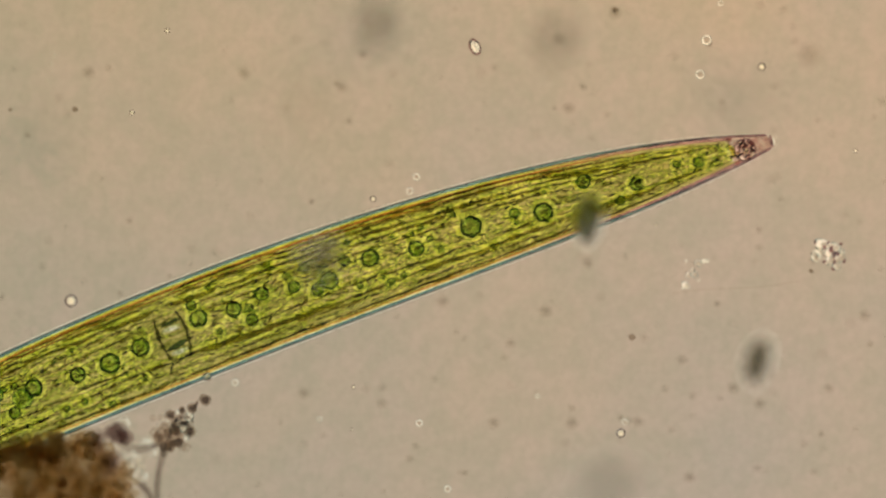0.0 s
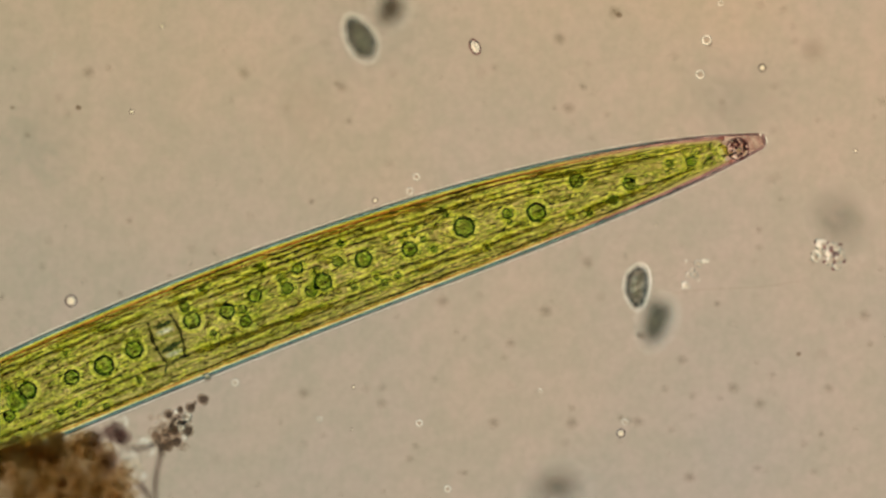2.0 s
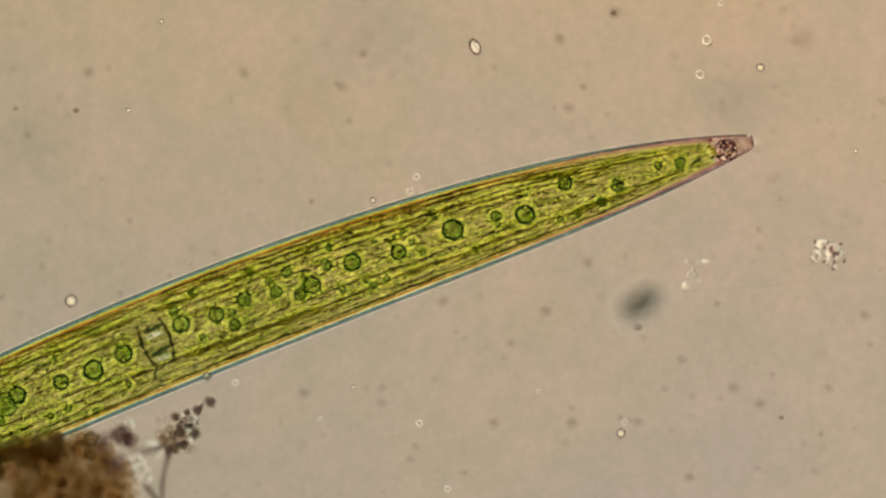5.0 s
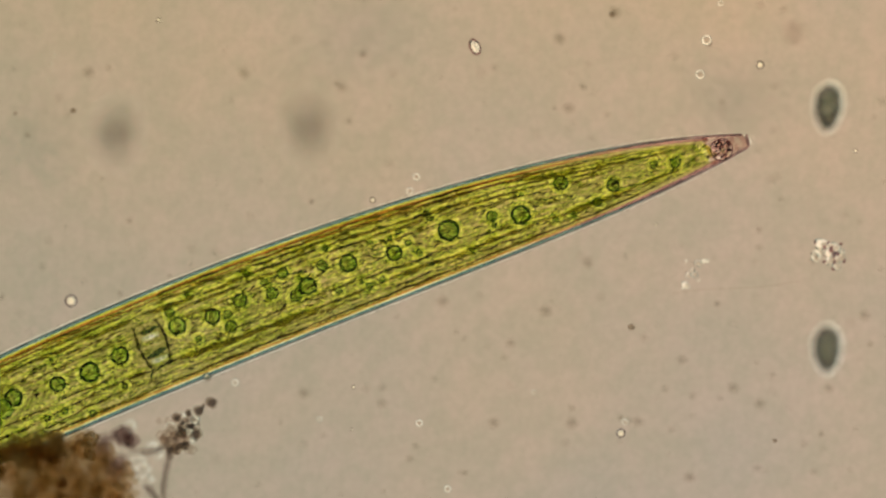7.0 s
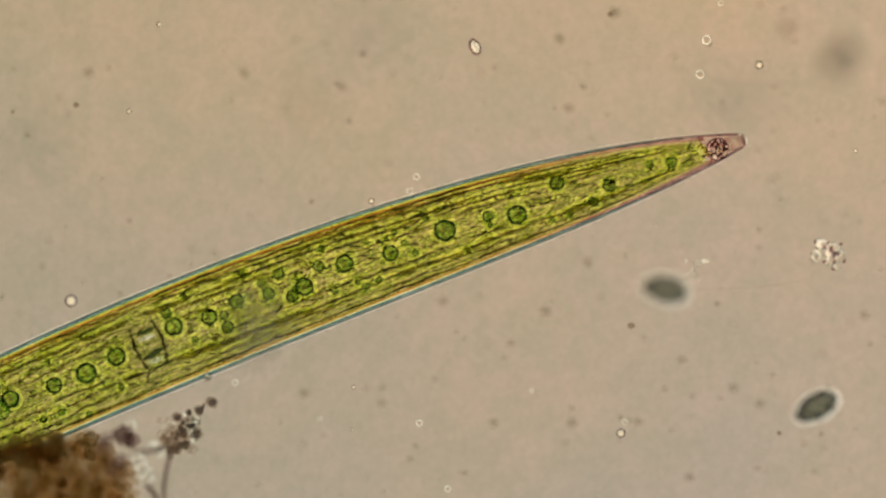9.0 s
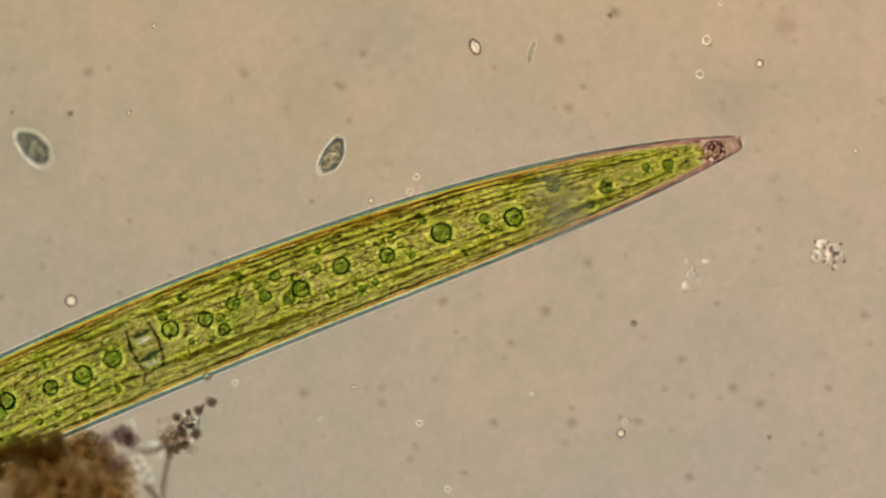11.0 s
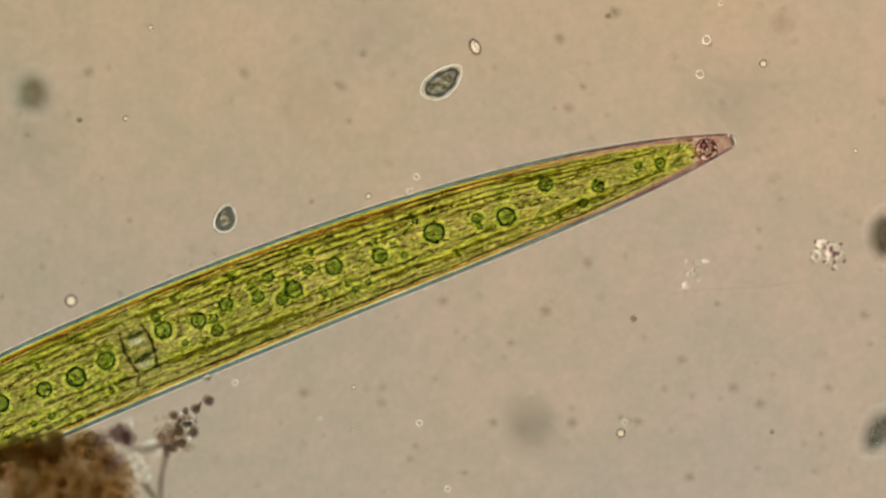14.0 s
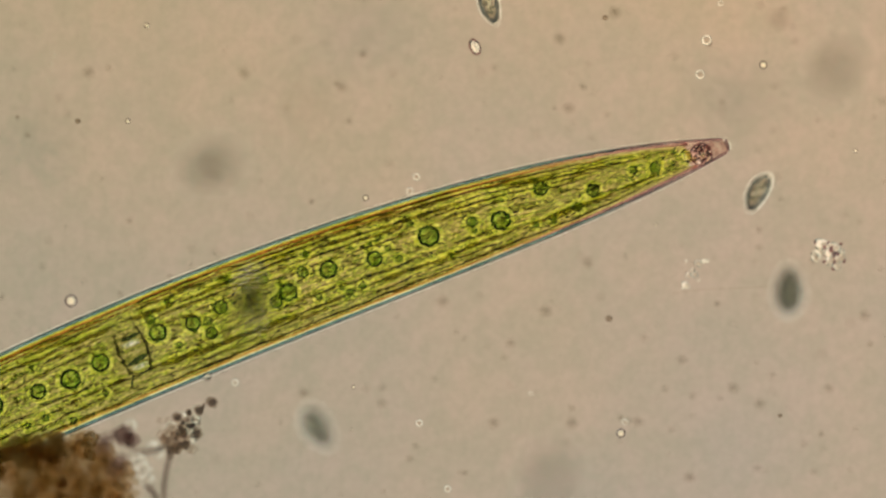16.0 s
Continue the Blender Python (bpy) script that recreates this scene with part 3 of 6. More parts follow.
def flagellate(kind):
    """A small swimming cell, its long axis along x: slim, oval, reddish, with a vacuole, or nearly round."""
    long_, wide, deep = {"o": (0.140, 0.080, 0.068), "d": (0.140, 0.072, 0.060), "s": (0.124, 0.057, 0.044), "r": (0.108, 0.080, 0.070), "v": (0.128, 0.070, 0.058), "t": (0.085, 0.024, 0.022), "c": (0.118, 0.106, 0.09)}[kind]
    words = {"o": "teal-grey oval flagellate swimming in water", "d": "dull grey flagellate swimming high above the slide", "s": "grey slim flagellate with dark edge swimming in water", "r": "reddish-brown rounded flagellate swimming in water", "v": "grey oval flagellate with a clear vacuole", "t": "tiny pale slender flagellate swimming in water", "c": "nearly round flagellate with reddish grains"}[kind]
    ob = new("flagellate")
    tagged(ob, words, "flagellate", "swimming flagellates")
    ob.empty_display_size = 0.05
    curve = {"c": 0.0, "s": 0.9, "o": 0.25, "v": 0.8}.get(kind, 0.6)
    sharp = {"c": 0.5, "o": 0.54, "r": 0.55, "v": 0.55, "t": 0.8}.get(kind, 0.60)

    def outline(w, scale=1.0, extra=0.0):
        """Place and half width of the cell at w, from its tail at -1 to its front at 1."""
        x = (long_ * scale + extra) * w
        return x, -curve * x * x + 0.006 * w, max(0.03, (1 - w * w) ** sharp * (1 + 0.12 * w))

    def skin(name, scale, extra, material, label, fit=1.0):
        rings = []
        for k in range(29):
            x, y, f = outline(-math.cos(math.pi * k / 28), scale, extra)
            rings.append(((x, y, 0), (wide * scale * fit + extra) * f, (deep * scale * fit + extra) * f, x))
        part(name, mesh_of(name, *tube(rings, 28)[:2], material), ob, label=label)

    skin("body", 1.0, 0.0, M_BODY_DEEP if kind in "dr" else M_BODY if kind in "ov" else M_BODY_CLEAR, "smooth clear grey skin")
    if kind != "t":
        # unseen lens layer, added to give the swimmer its pale halo
        skin("coat", 1.0, 0.014 if kind == "s" else 0.016, M_HALO_COAT, "clear lens shell added for a pale halo")
        part("rim", oval_rim([outline(-math.cos(math.pi * k / 24), 0.84) for k in range(25)], wide * 0.80, {"s": 0.13, "v": 0.09}.get(kind, 0.13) * wide + 0.004, deep * 0.5, M_EDGE), ob, label="dark thick edge of the cell")
    skin("plastid", 0.80, 0.0, M_SMUDGE if kind == "t" else M_BODY_PALE if kind in "svc" else M_BODY_GREEN, "grey-green plastid", 0.95)
    for along, size in ((0.05, 0.60),) if kind == "v" else ((0.28, 0.42), (-0.20, 0.36)):
        part("vacuole", blob_mesh("flagellate_vacuole", M_SAP, wide * size, 2, 0.15, (1.4, 0.9, 0.8), 3), ob, pose(long_ * along, -0.003, deep * 0.1), "clear bright vacuole")
    for i in range(6 if kind != "t" else 2):
        red = kind == "r" or kind == "c" and i in (0, 5)
        me = blob_mesh("flagellate_grain", M_BODY_RED if red else M_BODY_OLIVE, wide * (0.17 + 0.10 * abs(math.sin(i * 1.7))), 30 + i, 0.5, (1.4, 1, 0.8), 2)
        part("grain", me, ob, pose(long_ * (-0.6 + 0.22 * i), wide * 0.36 * math.sin(i * 2.2 + 1), deep * 0.3 * math.cos(i * 1.3), 0, 0, 40 * i), "dark reddish grain" if red else "olive grain")
    return ob


# ---- debris ----
def lump_set(material, count, seed):
    return [blob_mesh("lump", material, 1.0, seed + i, 0.65, (1, 0.85, 0.7), 3, 1.8) for i in range(count)]


def detritus_clump():
    """A mound of lumps that rises well above the plane of focus."""
    ob = new("detritus_clump")
    tagged(ob, "dense dark brown clump of organic debris on the slide", "debris")
    ob.matrix_basis = pose(-2.206, -1.293, SLIDE_TOP)
    rng = random.Random(11)
    kinds, matted = lump_set(M_BROWN, 10, 40), lump_set(M_CRUST, 6, 140)
    for i in range(780):
        x = -0.78 + 1.17 * (i * 0.618034 % 1) + rng.uniform(-0.02, 0.02)
        top = 0.20 - 1.0 * max(0.0, x - 0.18) - 0.16 * max(0.0, -0.05 - x) + 0.03 * math.sin(x * 17)
        y = top - 0.02 - 0.58 * ((i + 0.5) / 780) ** 0.9
        s = rng.uniform(0.022, 0.062)
        depth = min(1.0, (top - y) / 0.3) * min(1.0, (0.45 - x) / 0.3)
        z = s * 0.7 + rng.random() ** 0.6 * (1.6 + 0.9 * depth)
        part("lump", matted[i % 6] if i % 10 == 2 else kinds[i % 10], ob, pose(x, y, z, rng.uniform(0, 360), rng.uniform(0, 360), rng.uniform(0, 360)) @ Matrix.Diagonal((s, s, s, 1)))
    # the part of the mound that leans over the edge of the cell
    for i in range(44):
        x = rng.uniform(-0.58, -0.03)
        y = 0.225 + 0.34 * x - 0.12 * rng.random() + 0.022 * math.sin(x * 31)
        s = rng.uniform(0.03, 0.06)
        part("lump", matted[i % 6], ob, pose(x, y, 0.6 + 0.7 * rng.random(), rng.uniform(0, 360), rng.uniform(0, 360), rng.uniform(0, 360)) @ Matrix.Diagonal((s, s, s, 1)))
    return ob


def detritus_tuft():
    ob = new("detritus_tuft")
    tagged(ob, "loose grey-brown tuft of granules beside the clump", "debris")
    ob.matrix_basis = pose(-1.568, -1.143, SLIDE_TOP)
    rng = random.Random(23)
    grey = lump_set(M_GREY, 5, 70)

    def granules(count, kinds, place, low, high, label=""):
        for i in range(count):
            x, y = place(rng.random())
            s = rng.uniform(low, high)
            part("granule", kinds[i % len(kinds)], ob, pose(x, y, s + 0.25 * rng.random(), rng.uniform(0, 360), 0, rng.uniform(0, 360)) @ Matrix.Diagonal((s, s, s, 1)), label)

    def bead(name, x, y, r, material, label, tall=0.9, z=0.12, rough=0.25):
        part(name, blob_mesh(name, material, r, x * 70 + y * 30, rough, (1, 1, tall), 3), ob, pose(x, y, r + z, 0, 0, 900 * x), label)

    # the arm of single granules
    for x, y, r in ((0.193, 0.240, 0.024), (0.117, 0.190, 0.020), (0.060, 0.178, 0.018), (0.105, 0.055, 0.024), (-0.010, 0.150, 0.020), (0.135, 0.205, 0.012), (0.078, 0.098, 0.014), (0.020, 0.120, 0.015), (0.150, 0.222, 0.010)):
        bead("dark_granule", x, y, 1.2 * r, M_SPECK_DARK, "dark round granule")
        bead("dark_core", x + 0.002, y - 0.002, r * 0.78, M_GRAIN_DARK, "dark core of a granule")
    for x, y, r in ((0.100, 0.137, 0.027), (0.066, 0.070, 0.024), (0.040, 0.100, 0.020), (0.085, 0.020, 0.018), (0.030, 0.165, 0.014), (-0.005, 0.060, 0.018)):
        bead("clear_granule", x, y, r, M_BEAD, "clear bright granule", rough=0.1)
    # the tan mass below it, darker at its foot
    granules(44, [blob_mesh("tan_granule", M_TAN, 1.0, 81 + i, 0.5, (1, 0.8, 0.8), 3) for i in range(3)], lambda w: (-0.105 + 0.16 * w + rng.gauss(0, 0.020), -0.055 + 0.19 * rng.random()), 0.020, 0.040, "tan granule")
    granules(5, grey, lambda w: (-0.075 + 0.10 * w + rng.gauss(0, 0.012), -0.03 + 0.13 * rng.random()), 0.016, 0.032)
    granules(16, grey, lambda w: (-0.07 + 0.125 * w, -0.048 + 0.04 * w + rng.gauss(0, 0.014)), 0.014, 0.028)
    granules(22, grey, lambda w: (-0.03 + 0.15 * w, 0.04 + 0.10 * w + rng.gauss(0, 0.02)), 0.012, 0.022)
    # clear blobs added for the halo glow round arm, mass and the hollow beside the stalk
    for x, y, r, tall in ((0.19, 0.235, 0.040, 0.9), (0.11, 0.19, 0.036, 0.9), (-0.01, 0.15, 0.038, 0.9), (0.105, 0.055, 0.042, 0.9), (-0.05, 0.08, 0.045, 0.9), (-0.225, -0.115, 0.050, 1.8), (-0.205, -0.16, 0.050, 1.8), (-0.185, -0.215, 0.045, 1.8), (-0.245, -0.07, 0.040, 1.8), (-0.285, 0.105, 0.036, 1.8), (-0.155, -0.03, 0.04, 2.5), (-0.12, -0.06, 0.035, 2.5)):
        bead("slime", x, y, r, M_HALO_SLIME, "clear lens blob added for a bright halo", tall, 0.3 if tall < 1 else 0.8, 0.12 if tall < 1 else 0.3)
    # a smooth stalk that runs down, and a knot to the side with a faint bridge
    for name, path, thick, material, words in (("stalk", ((-0.035, -0.02), (-0.055, -0.09), (-0.078, -0.19), (-0.088, -0.28), (-0.085, -0.40)), 0.016, M_STRAND, "smooth grey stalk"), ("bridge", ((-0.30, -0.02), (-0.22, -0.055), (-0.13, -0.045), (-0.06, -0.01)), 0.020, M_STRAND, "faint grey bridge of slime"), ("stalk", ((-0.20, -0.24), (-0.15, -0.29), (-0.10, -0.37)), 0.018, M_STRAND, "short grey-brown strand")):
        for layer in range(3):
            strand(name, path, thick * (1 - 0.25 * layer), material, ob, 0.7 + 0.35 * layer, words)
    for x, y, r, z in ((-0.310, 0.035, 0.060, 0.7), (-0.345, 0.050, 0.045, 0.9), (-0.265, 0.015, 0.040, 0.6), (-0.285, 0.020, 0.036, 0.8), (-0.300, 0.045, 0.030, 0.7), (-0.430, 0.015, 0.045, 1.3), (-0.440, -0.03, 0.05, 1.4), (-0.345, -0.11, 0.05, 1.2), (-0.37, -0.16, 0.06, 1.3)):
        bead("knot_granule", x, y, r, M_KNOT, "dark purplish knot of granules", 0.8, z, 0.5)
    return ob


def strand(name, path, thick, material, parent, z, label):
    """A smooth round thread through points of the plan."""
    verts, faces, m = [], [], 8
    pts = [Vector((x, y, z)) for x, y in path]
    line = []
    for k in range(len(pts) - 1):
        line += [pts[k].lerp(pts[k + 1], j / 5) for j in range(5)]
    line.append(pts[-1])
    for _ in range(3):
        line = [line[0]] + [(line[k - 1] + line[k] * 2 + line[k + 1]) / 4 for k in range(1, len(line) - 1)] + [line[-1]]
    for k, c in enumerate(line):
        d = (line[min(k + 1, len(line) - 1)] - line[max(k - 1, 0)]).normalized()
        across = Vector((-d.y, d.x, 0))
        f = thick * (1 + 0.35 * noise.noise(c * 14)) * min(1, 0.15 + k / 3, 0.15 + (len(line) - 1 - k) / 3)
        verts += [tuple(c + across * (f * math.cos(2 * math.pi * j / m)) + Vector((0, 0, f * math.sin(2 * math.pi * j / m)))) for j in range(m)]
    for k in range(len(line) - 1):
        faces += [(k * m + j, (k + 1) * m + j, (k + 1) * m + (j + 1) % m, k * m + (j + 1) % m) for j in range(m)]
    faces += [tuple(range(m))[::-1], tuple((len(line) - 1) * m + j for j in range(m))]
    return part(name, mesh_of(name, verts, [f[::-1] for f in faces], material), parent, label=label)


def cluster(name, label, x, y, spots, material, squash=(1.5, 1, 0.8), level=1):
    ob = new(name)
    tagged(ob, label, "mineral grains")
    ob.matrix_basis = pose(x, y, SLIDE_TOP)
    for i, (dx, dy, r) in enumerate(spots):
        shape = blob(r * 1.12, 100 + i, 0.45, squash, level)
        part("grain", mesh_of("mineral_grain", *shape, material, level > 1), ob, pose(dx, dy, r, 0, 0, 47 * i))
    return ob


def gap_shades(ob, spots):
    # dark blobs put in as the shaded gaps among the bright grains
    for i, (dx, dy, r) in enumerate(spots):
        part("dark_grain", blob_mesh("dark_grain", M_PURPLE, r, 140 + i, 0.5, (1.6, 1, 0.6), 2), ob, pose(dx, dy, r, 0, 0, 63 * i), "dark purplish blob added as shade between grains")


def droplet(x, y, r, bright=False, z=None):
    """A clear bead; a bright one has an added highlight core inside a painted dark rim."""
    ob = tagged(new("droplet", blob_mesh("droplet", M_FAINT if bright else M_DROP, 0.9 * r, 7, 0.01, (1, 1, 1), 4)), "tiny round droplet with bright core and dark rim" if bright else "tiny clear round droplet on the glass", "droplet", "droplets on the slide")
    ob.matrix_basis = pose(x, y, SLIDE_TOP + r if z is None else z)
    if bright:
        # dark hoop and faceted grain stand in for refracted shade and highlight
        part("rim", hoop("droplet_rim_shade", 0.82 * r, 0.13 * r, M_DROP_RIM_SHADE), ob, label="dark purplish hoop added as the droplet's rim shade")
        part("core", mesh_of("droplet_glint", *gem(0.58 * r, (1, 1, 0.9)), M_DROP_GLINT, False), ob, pose(0, 0, 0, 0, 0, 30), "faceted grain added as the droplet's highlight")
    return ob


def speck(x, y, r, dark=False, z=None):
    ob = tagged(new("speck", blob_mesh("speck", M_SPECK_DARK if dark else M_SPECK, r, 9, 0.3, (1, 1, 0.5), 2)), "tiny dark brown speck adrift" if dark else "faint grey speck enclosed in the glass slide", "speck", "specks in the water" if dark else "specks in the slide")
    depth = SLIDE_TOP + r * 0.5 if dark else SLIDE_TOP - 0.55
    ob.matrix_basis = pose(x, y, depth if z is None else z)
    return ob


def smudge(x, y, r, brown):
    ob = tagged(new("smudge", blob_mesh("smudge", M_SMUDGE_BROWN if brown else M_SMUDGE, r, 3, 0.5, (1, 0.9, 0.03), 3)), "faint brown smudge under the glass slide" if brown else "faint blue-grey smudge under the glass slide", "smudge", "smudges under the slide")
    ob.matrix_basis = pose(x, y, SLIDE_TOP - SLIDE_THICK - r * 0.02)
    return ob


def fibre(x, y, length, turn):
    rings = [((length * (k / 24 - 0.5), 0.006 * math.sin(k * 0.3), 0.004), 0.004, 0.002, 0) for k in range(25)]
    ob = tagged(new("fibre", mesh_of("fibre", *tube(rings, 6)[:2], M_FIBRE)), "hair-thin pale fibre lying on the glass", "fibre")
    ob.matrix_basis = pose(x, y, SLIDE_TOP + 0.003, 0, 0, turn)
    return ob


def dust():
    rng = random.Random(5)
    verts, faces = [], []
    for i in range(420):
        v, f = blob(rng.choice((0.006, 0.008, 0.012, 0.018)), i, 0.4, (1, 1, 0.3), 1)
        c = (rng.uniform(-2.9, 2.9), rng.uniform(-1.8, 1.8), SLIDE_TOP - rng.uniform(0.3, 0.9))
        o = len(verts)
        verts += [(a + c[0], b + c[1], d + c[2]) for a, b, d in v]
        faces += [tuple(k + o for k in g) for g in f]
    return tagged(new("dust", mesh_of("dust", verts, faces, M_SPECK)), "fine grey dust enclosed in the glass", "dust", kind="stuff")


alga = desmid_cell()
detritus_clump()
tuft = detritus_tuft()
minerals = cluster("mineral_cluster", "cluster of clear bright mineral grains on glass", *(2.273, -0.02), [(-0.043, 0.048, 0.034), (0.043, 0.028, 0.031), (0.007, 0.000, 0.027), (-0.077, -0.028, 0.025), (0.067, -0.030, 0.031), (0.013, -0.047, 0.027), (0.055, -0.072, 0.027), (-0.047, 0.007, 0.023), (0.012, 0.045, 0.016), (0.080, 0.000, 0.015)], M_MINERAL, (1.25, 1, 0.8), 1)
gap_shades(minerals, [(0.043, -0.007, 0.017), (0.020, 0.020, 0.013), (-0.075, 0.06, 0.008), (0.075, 0.05, 0.009), (0.095, -0.05, 0.009), (0.03, -0.10, 0.008), (-0.02, -0.055, 0.009), (0.04, -0.055, 0.010), (-0.020, 0.030, 0.009), (0.0, 0.058, 0.007), (0.035, -0.025, 0.007), (-0.02, -0.02, 0.006)])
cluster("bead_chain", "loose chain of pale tiny beads on glass", *(1.498, -0.13), [(-0.072, -0.078, 0.018), (-0.052, -0.090, 0.015), (-0.080, -0.098, 0.010), (-0.052, -0.027, 0.016), (-0.012, -0.020, 0.019), (-0.022, 0.005, 0.011), (0.006, 0.048, 0.016), (0.020, 0.040, 0.013), (0.040, 0.058, 0.016), (0.064, 0.060, 0.010), (-0.035, -0.005, 0.008), (0.012, -0.055, 0.008), (-0.060, 0.060, 0.008)], M_MINERAL, (1.1, 1, 0.8), 1)
stone = cluster("crystal", "small oval bright crystal with dark rim on glass", *(0.189, 1.193), [(0, 0, 0.033)], M_GLASSY, (0.78, 1.3, 0.72), 1)
stone.matrix_basis = stone.matrix_basis @ Matrix.Rotation(math.radians(24), 4, "Z")
# dark ring added for the crystal's refracted outline
edge = starch_ring(0.033, 50)
edge.materials[0] = M_PURPLE
part("rim", edge, stone, pose(0, 0, 0.03) @ Matrix.Diagonal((0.95, 1.5, 1, 1)), "dark purplish ring added as the crystal's refracted outline")
for x, y, r in [(1.555, 1.233, 0.033), (1.518, 1.03, 0.03), (-0.157, 0.426, 0.023), (-0.196, 0.342, 0.023), (1.05, -1.087, 0.03), (-2.196, -0.306, 0.041), (-1.226, -0.788, 0.023), (0.027, -1.416, 0.023), (1.074, -1.02, 0.02), (-0.728, -1.004, 0.017), (-0.528, -0.814, 0.013), (1.638, 1.449, 0.017), (1.259, 0.143, 0.01), (2.435, 0.581, 0.013), (-0.538, -1.067, 0.01), (-0.14, -1.027, 0.023)]:
    droplet(x, y, r, r < 0.0145 or r > 0.029 and y < 0)
droplet(-1.390, -0.751, 0.028, True, 0.24)
for x, y, r in [(0.743, 0.83, 0.03), (0.691, 1.242, 0.03), (-0.473, 1.15, 0.023), (0.605, -0.37, 0.033), (0.3, -1.028, 0.027), (0.763, -1.031, 0.03), (1.715, -0.823, 0.027), (1.873, -0.915, 0.027), (-0.003, -0.31, 0.03), (-0.598, 0.955, 0.027), (-1.177, 1.038, 0.03), (0.855, -0.079, 0.027), (1.15, -1.021, 0.027), (-0.823, -0.855, 0.027), (-0.36, -0.915, 0.023), (1.415, -0.657, 0.023), (-2.095, 1.044, 0.03), (2.491, -0.394, 0.027), (1.018, 1.391, 0.027), (1.011, 1.411, 0.02), (2.283, -0.823, 0.023), (1.457, -1.351, 0.027), (0.399, -0.558, 0.023)]:
    speck(x, y, r)
dust()
fibre(*(1.731, -0.229), 0.75, 5)
for x, y, r, brown in [(1.756, 0.887, 0.185, False), (-0.814, 0.851, 0.166, True), (-2.459, 0.619, 0.148, False), (-0.49, 1.294, 0.166, False)]:
    smudge(x, y, r, brown)
cluster("bead_chain", "faint loose chain of tiny pale beads", *(-2.495, 0.568), [(0, 0.05, 0.011), (-0.013, 0.0, 0.012), (-0.02, -0.055, 0.013), (0.012, -0.02, 0.009)], M_FAINT, (1.1, 1, 0.9))
cluster("bead_chain", "faint loose chain of tiny pale beads", *(-2.32, 1.074), [(0.02, 0.07, 0.010), (0.0, 0.02, 0.012), (0.004, -0.02, 0.010), (-0.02, -0.073, 0.009)], M_FAINT, (1.1, 1, 0.9))

MODELS = {k: flagellate(k) for k in "odsrvtc"}


def school(kinds):
    """One flagellate for each letter; the first of a kind is the model, the rest are its copies."""
    seen, out = set(), []
    for k in kinds:
        out.append(copy_thing(MODELS[k], pose(0, 0, 2)) if k in seen else MODELS[k])
        seen.add(k)
    return out


SCHOOL = school("odddddoooddvsddodorddodoooodooddoddoodooovstddsddovddctddovsddosddoddd")


